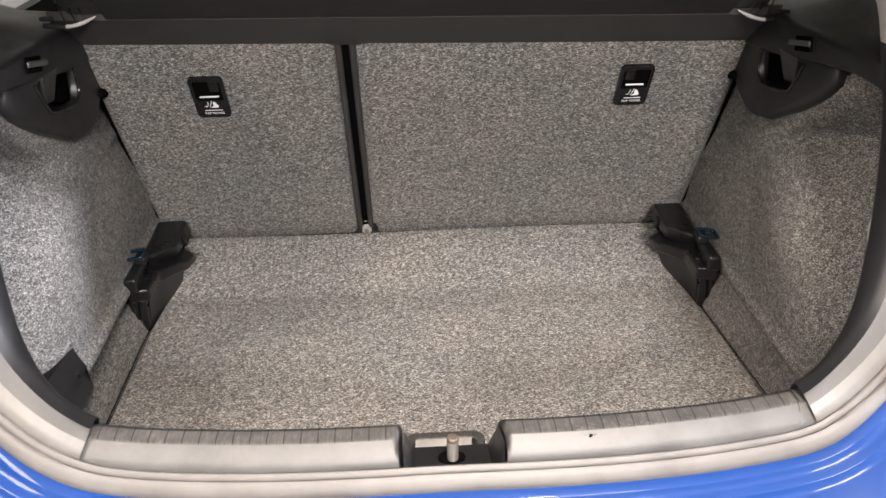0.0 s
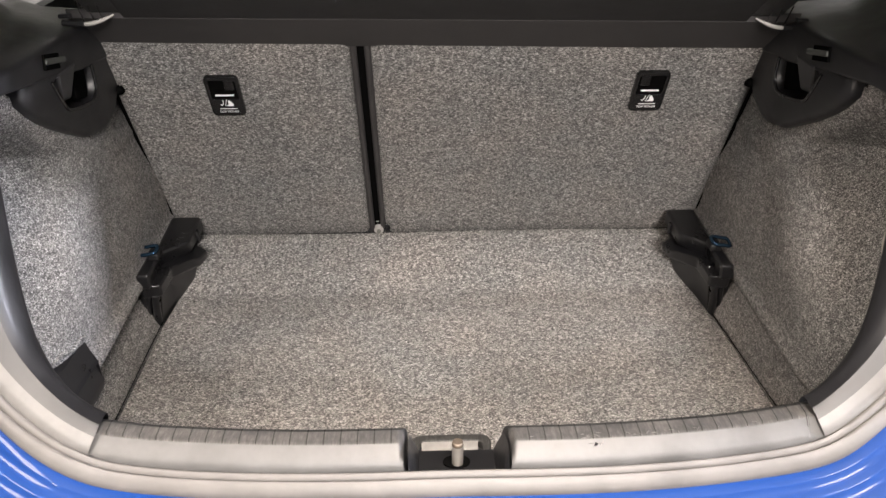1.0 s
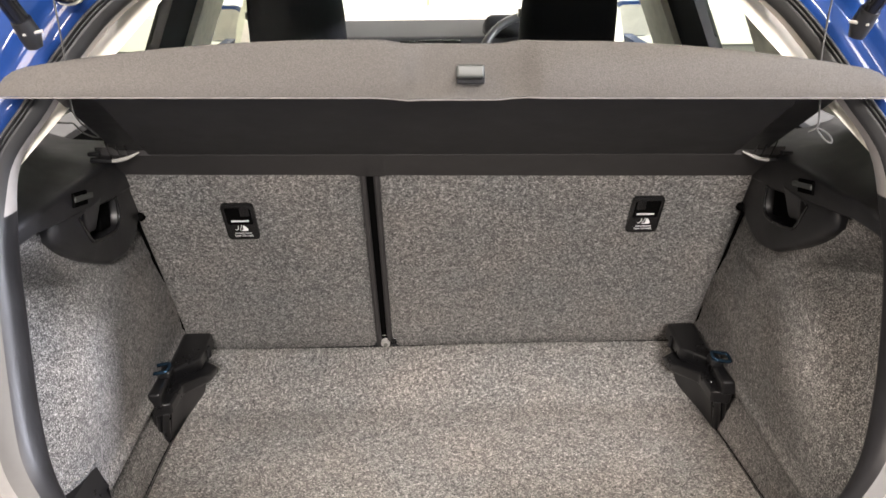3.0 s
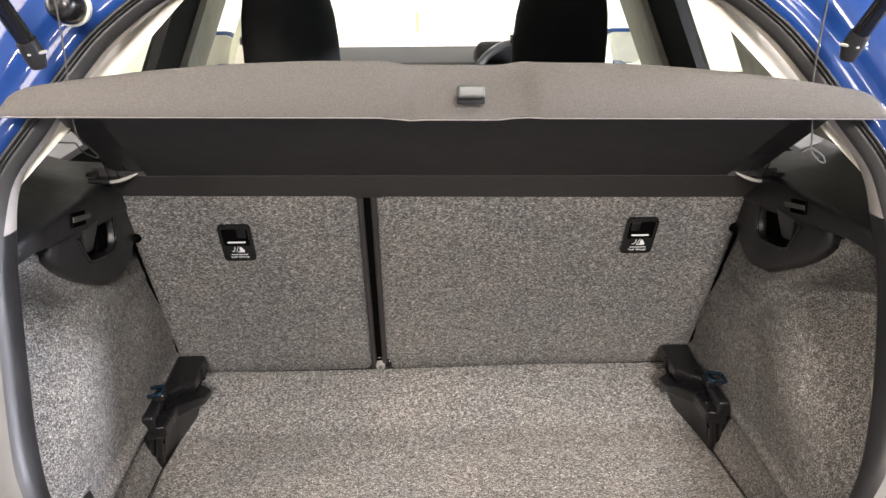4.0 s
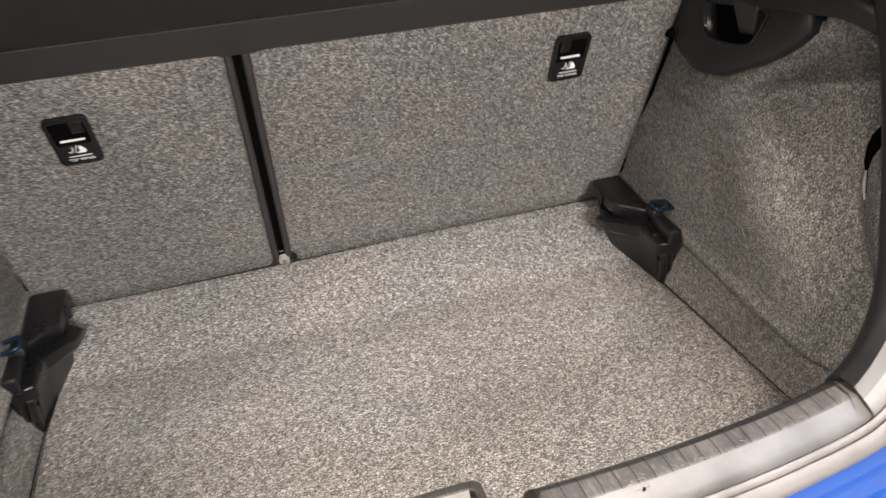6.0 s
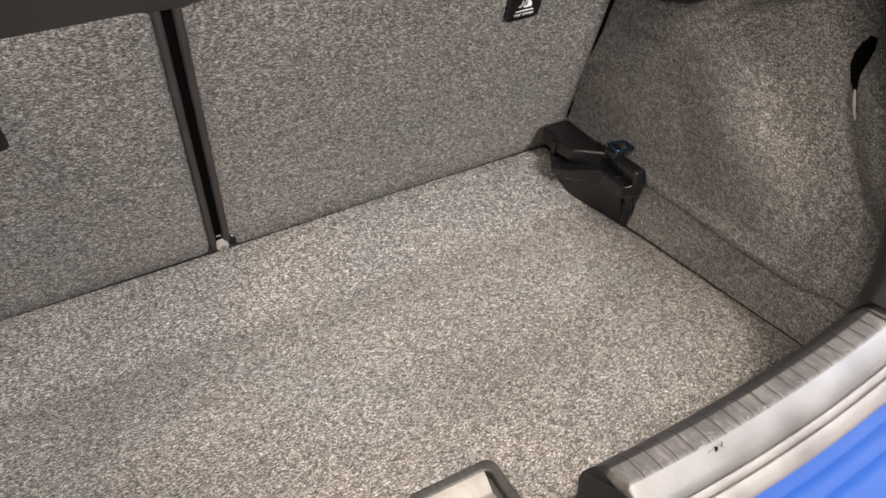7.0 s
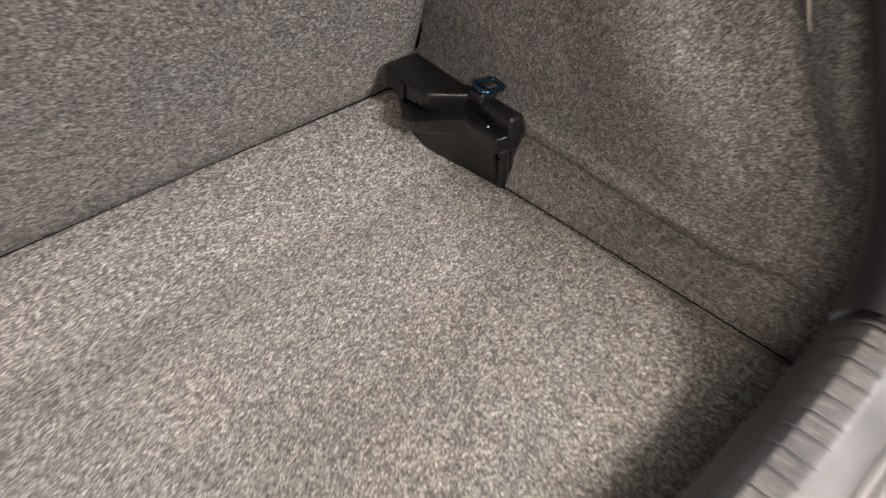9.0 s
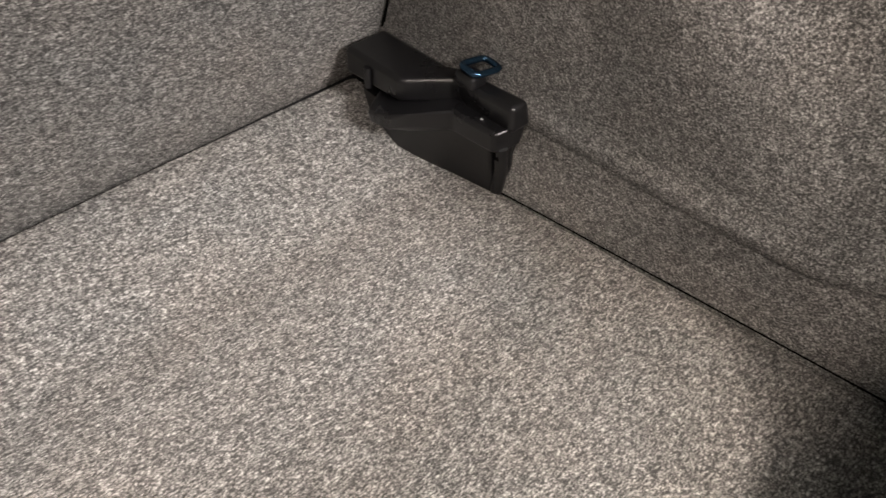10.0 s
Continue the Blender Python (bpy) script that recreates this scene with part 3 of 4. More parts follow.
cord_l = curve([(-0.338, 0.12, 1.80), (-0.380, 0.178, 1.47), (-0.398, 0.213, 1.31), (-0.399, 0.208, 1.245), (-0.402, 0.226, 1.222), (-0.408, 0.262, 1.203), (-0.417, 0.300, 1.184), (-0.424, 0.300, 1.184), (-0.420, 0.265, 1.200), (-0.410, 0.228, 1.219), (-0.428, 0.250, 1.214), (-0.455, 0.275, 1.208), (-0.470, 0.280, 1.206)], 8)
part("cord", tube([p - HINGE - Vector((CX, 0, 0)) for p in cord_l], 0.0010, 6), CORD, shelf, "grey braided lifting cord with a knot")

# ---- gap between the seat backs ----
gap = root("seat_gap_cover", "black plastic strip darkening the gap between the two seat backs", "trim strip", "", "", (-0.116 + CX, seat_y(0.63), 0.63))
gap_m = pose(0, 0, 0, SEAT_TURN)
# The strip takes the shade colour, so the gap's centre stays dark.
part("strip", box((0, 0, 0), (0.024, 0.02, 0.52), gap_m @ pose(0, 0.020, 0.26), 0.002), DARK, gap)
for s in (-1, 1):
    part("edge_bead", tube([gap_m @ Vector((s * 0.0105, 0.007, z)) for z in (0.0, 0.2, 0.52)], 0.0052, 10), EDGE_STRIP, gap)
pin = root("latch_pin", "small bright steel latch pin at the foot of the seat gap", "latch", "", "", (-0.110, 0.703, 0.642))
PALE = plain("pale_zinc", (0.40, 0.39, 0.37), 0.4, 0.3)
part("washer", tube([(0, -0.004, 0.001), (0, 0.004, 0.004)], 0.0092, 18), PALE, pin)
part("centre", tube([(0, -0.007, 0.0), (0, -0.003, 0.001)], 0.0042, 12), GREY, pin)
part("clip", box((-0.002, 0.0, 0.0195), (0.007, 0.003, 0.0022), None, 0.0008), GREY, pin)
part("socket", box((0.014, 0.004, 0.006), (0.016, 0.01, 0.016), None, 0.003), SATIN, pin)

# ---- tether covers, set in the seat backs ----


def text_mesh(words, size):
    data = bpy.data.curves.new("words", "FONT")
    data.body, data.size, data.align_x, data.align_y, data.extrude = words, size, "CENTER", "CENTER", 0.0002
    holder = bpy.data.objects.new("words", data)
    mesh = bpy.data.meshes.new_from_object(holder)
    bpy.data.objects.remove(holder)
    return mesh


def tether_cover(x, s):
    z = 0.9725
    thing = root("tether_cover", "black plastic child-seat tether cover on the seat back", "anchor cover", "tether covers", "", (x + CX, seat_y(z), z))
    thing.rotation_euler = (radians(90 + SEAT_TURN), 0, 0)
    outer = [(px - 0.0, py) for px, py in rounded(0.053, 0.080, 0.008)]
    inner = rounded(0.041, 0.038, 0.004)
    ring_in = [(px, py + 0.014) for px, py in inner]
    part("rim", frame_ring(outer, ring_in, -0.002, 0.0065, Matrix(), 0.0012), SATIN, thing)
    part("recess", plate([(px, py + 0.014) for px, py in rounded(0.0415, 0.0385, 0.004)], -0.004, 0.0022), DARK, thing)
    part("slot_wall", box((-0.010 * s, 0.022, 0.003), (0.016, 0.020, 0.005), None, 0.002), SATIN, thing)
    part("bar", box((0, 0.003, 0.0055), (0.029, 0.0018, 0.003), None, 0.0007), WHITE_PRINT, thing, "white raised bar")
    part("lower_bar", box((0.001, -0.024, 0.0066), (0.027, 0.0011, 0.0008)), WHITE_PRINT, thing, "white printed line", 0)
    sign = part("printed_sign", plate([(-0.002, -0.0185), (0.0095, -0.0185), (0.0105, -0.0150), (0.0070, -0.0085), (0.0040, -0.0060), (0.0025, -0.0095), (0.0030, -0.0150)], 0.0062, 0.0070), WHITE_PRINT, thing, "white printed child-seat sign", 0)
    part("hook_sign", tube([(-0.0045, -0.0065, 0.0068), (-0.0052, -0.0130, 0.0068), (-0.0080, -0.0170, 0.0068), (-0.0102, -0.0150, 0.0068)], 0.0006, 5), WHITE_PRINT, sign)
    part("belt_sign", tube([(0.0015, -0.0050, 0.0068), (-0.0010, -0.0120, 0.0068), (-0.0030, -0.0175, 0.0068)], 0.0005, 5), WHITE_PRINT, sign)
    words = new("words", text_mesh("TOP TETHER", 0.0054))
    words.data.materials.append(WHITE_PRINT)
    words.parent = thing
    words.location = (0.001, -0.0305, 0.0066)
    words["label"] = "white printed words"
    return thing


tether_cover(-0.3325, -1)
tether_cover(0.3345, 1)

# ---- black upper side trims with bag hooks ----


def resample(poly, n):
    """n points along an outline, running anticlockwise from the +x side."""
    c = Vector((sum(p[0] for p in poly) / len(poly), sum(p[1] for p in poly) / len(poly)))
    out = []
    for k in range(n):
        d = Vector((math.cos(math.tau * k / n), math.sin(math.tau * k / n)))
        best = 0.0
        for a, b in zip(poly, poly[1:] + poly[:1]):
            a, b = Vector(a) - c, Vector(b) - c
            den = d.x * (b.y - a.y) - d.y * (b.x - a.x)
            if abs(den) > 1e-12:
                r = (a.x * (b.y - a.y) - a.y * (b.x - a.x)) / den
                q = (a.x * d.y - a.y * d.x) / den
                if r > 0 and -1e-6 <= q <= 1 + 1e-6:
                    best = max(best, r)
        out.append((c.x + d.x * best, c.y + d.y * best))
    return out


POCKET = [(0.580, 0.988), (0.545, 0.960), (0.498, 0.943), (0.434, 0.956), (0.365, 0.994), (0.318, 1.026), (0.284, 1.062), (0.30, 1.09), (0.45, 1.095), (0.555, 1.07)]
MOUTH = [(0.470, 1.062), (0.470, 1.026), (0.462, 1.010), (0.440, 1.006), (0.380, 1.018), (0.362, 1.034), (0.346, 1.066)]


def hook_trim(s):
    label = "black plastic upper side trim with a moulded bag hook"
    thing = root("upper_side_trim", label, "side trim", "upper side trims", "", (s * 0.51 + CX, 0.42, 1.05))
    base = Vector((s * 0.51 + CX, 0.42, 1.05))

    def ring_of(poly, x, scale=1.0, turn=(0.43, 1.03)):
        pts = resample(poly, 48)
        return [Vector((s * x + CX, turn[0] + (y - turn[0]) * scale, turn[1] + (z - turn[1]) * scale)) - base for y, z in pts]

    bm = loft([ring_of(POCKET, 0.535), ring_of(POCKET, 0.506), ring_of(POCKET, 0.499, 0.97), ring_of(POCKET, 0.493, 0.86), ring_of(MOUTH, 0.4885, 1.05, (0.41, 1.035)), ring_of(MOUTH, 0.4895, 1.01, (0.41, 1.035)), ring_of(MOUTH, 0.498, 0.97, (0.41, 1.035)), ring_of(MOUTH, 0.526, 0.90, (0.41, 1.04))], True, True)
    part("hook_panel", bm, BLACK, thing, "", 65)
    # Solid black block painting the shade inside the hook's slot.
    part("mouth_back", box(Vector((s * 0.504 + CX, 0.442, 1.033)) - base, (0.014, 0.034, 0.040), pose(0, 0, 0, -14), 0.001), DARK, thing, "black block painting the dark of the slot")
    tongue = [(0.421, 1.070), (0.366, 1.070), (0.380, 1.028), (0.410, 1.023)]
    part("hook_tongue", prism([Vector((s * 0.524 + CX, y, z)) - base for y, z in tongue], [Vector((s * (0.486 if z > 1.04 else 0.498) + CX, y, z)) - base for y, z in tongue], 0.004, 3), TONGUE, thing)
    rim = curve([(0.470, 1.050), (0.470, 1.026), (0.462, 1.011), (0.440, 1.006), (0.380, 1.018), (0.363, 1.034), (0.347, 1.066)], 4)
    part("mouth_rim", tube([Vector((s * 0.4885 + CX, p[0], p[1])) - base for p in [(q.x, q.y) for q in [Vector((a.x, a.y, 0)) for a in rim]]], 0.0024, 8), SATIN, thing)
    # ledge over the hook, on which the shelf rests
    sections = []
    for y, xi, zi, xo, zo in ((0.640, 0.489, 1.074, 0.66, 1.105), (0.56, 0.489, 1.082, 0.645, 1.118), (0.50, 0.489, 1.090, 0.618, 1.134), (0.45, 0.488, 1.096, 0.60, 1.142), (0.38, 0.488, 1.100, 0.578, 1.147), (0.32, 0.489, 1.102, 0.555, 1.149), (0.28, 0.491, 1.102, 0.540, 1.150), (0.25, 0.494, 1.102, 0.528, 1.149), (0.225, 0.500, 1.099, 0.522, 1.140), (0.205, 0.510, 1.092, 0.522, 1.115)):
        up = zo - zi
        h = mix(0.016, 0.044, min(1.0, max(0.0, (y - 0.25) / 0.2)))
        rows = ((xi + 0.032, zi - h - 0.004), (xi + 0.006, zi - h - 0.002), (xi + 0.0015, zi - h), (xi, zi - h + 0.003), (xi - 0.0005, zi + 0.001), (xi + 0.001, zi + 0.0055), (xi + 0.0045, zi + 0.0085), (xi + 0.010, zi + 0.010), (mix(xi, xo, 0.4), zi + 0.16 * up + 0.008), (mix(xi, xo, 0.75), zi + 0.55 * up), (xo, zo), (xo + 0.02, zo + 0.02))
        sections.append([Vector((s * x + CX, y, z)) - base for x, z in rows])
    part("shelf_ledge", loft(sections, False), BLACK, thing)
    part("ledge_clip", box(Vector((s * 0.4875 + CX, 0.366, 1.0885)) - base, (0.008, 0.054, 0.0075), pose(0, 0, 0, -12.6), 0.002), TAB, thing, "dull grey clip")
    # Black block painting the dark opening round the clip.
    part("slot_hole", box(Vector((s * 0.4878 + CX, 0.358, 1.0895)) - base, (0.005, 0.040, 0.019), pose(0, 0, 0, -12.6), 0.001), DARK, thing, "black block painting the dark slot behind the clip")
    stop = root("bump_stop", "small black rubber stop beside the seat edge", "rubber stop", "bump stops", "", (s * 0.492 + CX, 0.552, 0.985))
    part("stopper", tube([(0, 0.012, -0.002), (0, 0.0, 0.0), (0, -0.006, 0.001)], [0.008, 0.008, 0.005], 12), DARK, stop)
    return thing


for s in (-1, 1):
    hook_trim(s)

# ---- corner brackets and lashing eyes ----


def bracket(s):
    base = Vector((s * 0.47 + CX, 0.55, 0.585))
    thing = root("corner_bracket", "black moulded plastic corner bracket beside the seat back", "bracket", "corner brackets", "", base)

    def at(poly, z=None):
        return [Vector((s * (p[0] - CX * s) + CX, p[1], p[2] if z is None else z)) - base for p in poly]

    top = [(0.441, 0.668), (0.492, 0.668), (0.488, 0.566), (0.496, 0.550), (0.498, 0.466), (0.476, 0.466), (0.4755, 0.5405), (0.4375, 0.576)]
    top_low = [(0.439, 0.670), (0.508, 0.670), (0.508, 0.566), (0.508, 0.550), (0.504, 0.467), (0.4775, 0.4675), (0.4785, 0.5435), (0.4405, 0.585)]
    part("top_step", prism(at(top_low, 0.668), at(top, 0.698), 0.0058, 4), MOULDED, thing)
    step = [(0.4195, 0.613, 0.655), (0.443, 0.618, 0.669), (0.508, 0.600, 0.677), (0.500, 0.468, 0.675), (0.484, 0.470, 0.675), (0.4640, 0.476, 0.671), (0.4600, 0.530, 0.674), (0.4325, 0.564, 0.670), (0.4255, 0.585, 0.657)]
    step_low = [(0.426, 0.618, 0.636), (0.443, 0.622, 0.640), (0.508, 0.600, 0.648), (0.498, 0.474, 0.645), (0.485, 0.475, 0.645), (0.4665, 0.480, 0.646), (0.4625, 0.534, 0.648), (0.4380, 0.570, 0.645), (0.431, 0.590, 0.636)]
    part("lower_step", prism(at(step_low), at(step), 0.0045, 4), MOULDED, thing)
    body_top = [(0.4440, 0.604), (0.448, 0.655), (0.508, 0.660), (0.508, 0.484), (0.478, 0.486), (0.4700, 0.490), (0.4655, 0.541)]
    body_low = [(0.4570, 0.612), (0.465, 0.660), (0.508, 0.660), (0.507, 0.500), (0.494, 0.500), (0.4870, 0.502), (0.4800, 0.557)]
    part("foot", prism(at(body_low, 0.570), at(body_top, 0.652), 0.002, 2), MOULDED, thing)
    nose = [(0.4775, 0.480, 0.650), (0.4840, 0.486, 0.615), (0.4890, 0.4955, 0.586), (0.4910, 0.500, 0.574)]
    part("nose", tube(at(nose), [0.0068, 0.0068, 0.0066, 0.0058], 12), MOULDED, thing)
    part("nose_rib", tube([p + Vector((s * 0.0125, 0.003, 0.001)) for p in at(nose)], [0.0055, 0.0045, 0.004, 0.003], 8), MOULDED, thing)
    # Black wedge painting the shade of a slot beside the nose.
    part("shadow_slot", prism(at([(0.4735, 0.4800), (0.4790, 0.4790), (0.4795, 0.4865), (0.4725, 0.4870)], 0.634), at([(0.4725, 0.4785), (0.4785, 0.4780), (0.4785, 0.4855), (0.4715, 0.4860)], 0.645), 0.0005, 1), DARK, thing, "black wedge painting the shade of a small slot")
    part("side_lug", tube(at([(0.4395, 0.628, 0.690), (0.4385, 0.630, 0.668)]), 0.0045, 8), MOULDED, thing)
    if s > 0:
        part("dust_fleck", box(at([(0.471, 0.500, 0.6745)])[0], (0.0014, 0.0014, 0.001)), WHITE_PRINT, thing, "tiny white fleck", 0)
    eye = root("lashing_eye", "blue zinc-plated steel lashing eye above the bracket", "lashing eye", "lashing eyes", "", (s * 0.490, 0.522, 0.700))
    loop = [(s * (px + 0.001), py - 0.10 * px, 0.0125 - 0.12 * px + 0.15 * py) for px, py in rounded(0.030, 0.0215, 0.006, 4)]
    part("loop", tube(loop, 0.0033, 8, True), ZINC, eye)
    part("base", box((-s * 0.008, 0.004, 0.003), (0.020, 0.026, 0.014), None, 0.004, 3), MOULDED, eye)
    return thing


for s in (-1, 1):
    bracket(s)

# ---- lift grip in the boot floor ----
grip_at = Vector((0.012, 0.155, FLOOR_Z))
lift = root("floor_grip", "black framed recessed lift grip in the boot floor", "lift grip", "", "", grip_at)
outer = rounded(0.112, 0.088, 0.014)
inner = rounded(0.088, 0.060, 0.008)
GRIP = scuffed("scuffed_grip_plastic", (0.030, 0.030, 0.029))
PALE_FLAP = plain("pale_grip_plastic", (0.175, 0.168, 0.156), 0.5, 0, 60, 0.16)
part("bezel", frame_ring(outer, inner, -0.004, 0.014, Matrix(), 0.003), GRIP, lift, "scuffed dark frame")
part("tray", plate(rounded(0.092, 0.064, 0.008), -0.006, 0.001), GRIP, lift)
FLAP_CURVE = ((0.030, 0.0130), (0.0225, 0.0105), (0.0205, 0.0090), (0.0080, 0.0035), (0.0060, 0.0034), (-0.0060, 0.0095), (-0.0080, 0.0098))
flap_rows = []
for k in range(9):
    x = mix(-0.042, 0.038, k / 8)
    flap_rows.append([Vector((x - 0.10 * (0.030 - y) * (k / 8), y, z)) for y, z in FLAP_CURVE] + [Vector((x - 0.10 * (0.030 - y) * (k / 8), y, z - 0.003)) for y, z in reversed(FLAP_CURVE)])
part("flap", loft(flap_rows, True, True), PALE_FLAP, lift, "pale grey curved pull flap", 20)
part("catch", tube([Vector((0.010 + 0.012 * math.cos(a), -0.022 + 0.006 * math.sin(a), 0.002)) for a in (0.2, 0.8, 1.4, 2.0, 2.6)], 0.0012, 6), GREY, lift, "small worn catch")

# ---- striker in the sill notch ----
notch = root("striker_plate", "black plastic sill notch round the lock striker", "lock plate", "", "", (0.006 + CX, -0.02, 0.755))
cup = []
for y, floor_z, wall_z in ((0.046, -0.006, 0.014), (0.044, 0.0, 0.017), (0.030, 0.003, 0.026), (0.010, 0.004, 0.038), (-0.006, 0.005, 0.046), (-0.012, 0.008, 0.043), (-0.016, 0.013, 0.034), (-0.018, 0.012, 0.028)):
    row = []
    for k in range(21):
        a = k / 10 - 1
        side_k = smooth((abs(a) - 0.80) / 0.20)
        row.append((0.0520 * a + 0.0005, y, mix(floor_z - 0.010, wall_z, side_k)))
    cup.append(row)
part("cup", loft(cup), BLACK, notch)
part("cup_front", box((0.0, 0.047, -0.105), (0.116, 0.006, 0.165), None, 0.002), BLACK, notch)
# Black plate painting the dark of the hole under the striker.
part("pin_hole", plate([(0.015 * math.cos(k * math.tau / 16), 0.009 * math.sin(k * math.tau / 16) + 0.022) for k in range(16)], -0.0060, -0.0035), DARK, notch)
striker = root("lock_striker", "bright steel boot lock striker standing in the sill", "striker", "", "", (0.011, 0.000, 0.750))
part("pin", tube([(0, 0.0, 0.0), (0, 0, 0.020), (0, 0, 0.0215), (0, 0, 0.026)], [0.0062, 0.0062, 0.0054, 0.0054], 18), STEEL, striker)
part("collar", tube([(0, 0, 0.0225), (0, 0, 0.0285)], 0.0064, 18), STEEL, striker)
part("head", tube([(0, 0, 0.0285), (0, 0, 0.032), (0, 0, 0.0335)], [0.0064, 0.0060, 0.0046], 18), plain("worn_brass_head", (0.16, 0.13, 0.10), 0.4, 0.7), striker)

# ---- ribs and scuffs on the sill ----
def profile_strip(points, width, rise):
    """A thin strip that follows the sill's cross-section."""
    rows = []
    for x in (-width / 2, width / 2):
        rows.append([Vector((x, -back, -out + rise)) for back, out in points])
    bm = loft(rows)
    for v in list(bm.verts):
        v.co.y -= rise * 0.4
    return bm


rib_mesh = finish("rib", profile_strip(SILL_LOW[3:9], 0.0013, 0.0006), GROOVE)
sills = [o for o in scene.objects if o.name.startswith("sill_trim")]
for owner, x0, x1 in ((sills[0], -0.366, -0.064), (sills[1], 0.082, 0.370)):
    count = 18
    for k in range(count):
        x = mix(x0, x1, k / (count - 1))
        rib = new("rib", rib_mesh)
        rib.parent = owner
        rib.matrix_basis = Matrix.Translation(Vector(sill_p(x))) @ pose(0, 0, 0, 0, 0, -math.degrees(math.atan(0.34 * x)))
    x = -0.386 if x0 < 0 else 0.387
    for name, mat, shift, width, rise, said in (("end_joint", GROOVE, 0.0, 0.0052 if x0 < 0 else 0.0026, 0.0007, "dark joint at the sill's end"), ("end_bead", SILL, 0.0, 0.0022 if x0 < 0 else 0.0010, 0.0016, "raised bead in the joint")):
        bead = part(name, profile_strip(SILL_LOW[2:], width, rise), mat, owner, said, 0)
        bead.matrix_basis = Matrix.Translation(Vector(sill_p(x)) + Vector((shift, 0, 0))) @ pose(0, 0, 0, 0, 0, -math.degrees(math.atan(0.34 * x)))
rng = random.Random(5)
scuff_mesh = finish("scuff", tube([(-0.5, 0, 0), (-0.2, 0.05, 0.02), (0.2, -0.03, 0.02), (0.5, 0.02, 0)], [0.03, 0.06, 0.05, 0.02], 5), SCRATCH)
for k in range(46):
    x = rng.choice((rng.uniform(0.08, 0.2), rng.uniform(0.1, 0.37)))
    sc = new("scuff", scuff_mesh)
    sc.parent = sills[1]
    back = rng.choice((rng.uniform(0.019, 0.043), rng.uniform(0.041, 0.047)))
    size = rng.uniform(0.002, 0.007)
    p = Vector(sill_p(x)) + Vector((0, -back, 0.0239 + 0.0066 * min(1, (back - 0.019) / 0.024)))
    sc.matrix_basis = Matrix.Translation(p) @ pose(0, 0, 0, -11, 0, rng.uniform(0, 180)) @ Matrix.Diagonal((size, size * 0.6, 0.006, 1))
chip = part("chip", prism([(0, 0, 0), (0.006, 0.001, 0), (0.008, 0.005, 0), (0.003, 0.007, 0)], [(0, 0, 0.001), (0.006, 0.001, 0.001), (0.007, 0.005, 0.002), (0.003, 0.006, 0.002)]), DARK, sills[1], "dark gouge in the plastic", 0)
chip.matrix_basis = Matrix.Translation(Vector(sill_p(0.147)) + Vector((0, -0.0535, 0.0252))) @ pose(0, 0, 0, 32) @ Matrix.Diagonal((0.6, 0.6, 0.4, 1))
for dx, length, turn, mat in ((-0.005, 0.007, 12, GROOVE), (0.005, 0.006, -8, GROOVE), (0.007, 0.006, 60, SCRATCH)):
    crack = part("crack", tube([(-0.5, 0, 0), (-0.15, 0.08, 0.01), (0.2, -0.05, 0.01), (0.5, 0.06, 0)], [0.01, 0.035, 0.03, 0.01], 5), mat, sills[1], "fine crack round the gouge")
    crack.matrix_basis = Matrix.Translation(Vector(sill_p(0.149 + dx)) + Vector((0, -0.0515, 0.0268))) @ pose(0, 0, 0, 32) @ pose(0, 0, 0, 0, 0, turn) @ Matrix.Diagonal((length, length, 0.02, 1))

# ---- torn places and painted shade lines in the felt ----
right_trim, left_trim = [o for o in scene.objects if o.name.startswith("side_trim")]
boot_floor = next(o for o in scene.objects if o.name == "floor")
for s, trim in ((1, right_trim), (-1, left_trim)):
    # Thin black tube painting the shade between floor edge and side strip.
    edge = [(s * (floor_edge(y, s) + 0.003) + CX, y, floor_height(y) - 0.0006) for y in (0.05, 0.16, 0.25, 0.34, 0.43, 0.50)]
    part("edge_shade", tube(edge, 0.0008, 6), DARK, boot_floor, "black line painting the shade along the floor edge")
    # Black tube painting the shade under the felt lip, thicker on the left.
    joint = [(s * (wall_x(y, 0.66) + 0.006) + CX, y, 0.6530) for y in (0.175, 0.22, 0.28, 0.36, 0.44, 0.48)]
    part("joint", tube(joint, 0.0020 if s > 0 else 0.0042, 6), DARK, trim, "black line painting the shade under the felt edge")


TEAR = ((0.953, 0.236, 0.246), (0.946, 0.227, 0.249), (0.936, 0.223, 0.2485), (0.926, 0.220, 0.242), (0.914, 0.2105, 0.2215), (0.903, 0.204, 0.2085), (0.892, 0.198, 0.1995))


def tear_face(inset):
    def f(u, v):
        k = min(5, int(u * 6))
        (z0, a0, b0), (z1, a1, b1) = TEAR[k], TEAR[k + 1]
        w = u * 6 - k
        y, z = mix(mix(a0, a1, w), mix(b0, b1, w), v), mix(z0, z1, w)
        return (wall_x(y, z) - inset + CX, y, z)
    return f


# The tear's dark inside is a black sheet laid over the uncut felt.
part("tear", slab(tear_face(0.0016), tear_face(-0.003), 24, 6), DARK, right_trim, "black sheet painting the dark of a torn hole in the felt")
part("torn_thread", tube([(wall_x(0.211, 0.914) - 0.003 + CX, 0.211, 0.914), (wall_x(0.2035, 0.900) - 0.004 + CX, 0.2035, 0.900), (wall_x(0.197, 0.884) - 0.002 + CX, 0.197, 0.884)], [0.0012, 0.002, 0.0008], 6), THREAD, right_trim, "pale torn felt edge")
cover = root("side_cover", "black ribbed plastic cover showing through torn felt", "cover", "", "", (-0.515 + CX, 0.22, 0.69))
cover_base = Vector((-0.515 + CX, 0.22, 0.69))


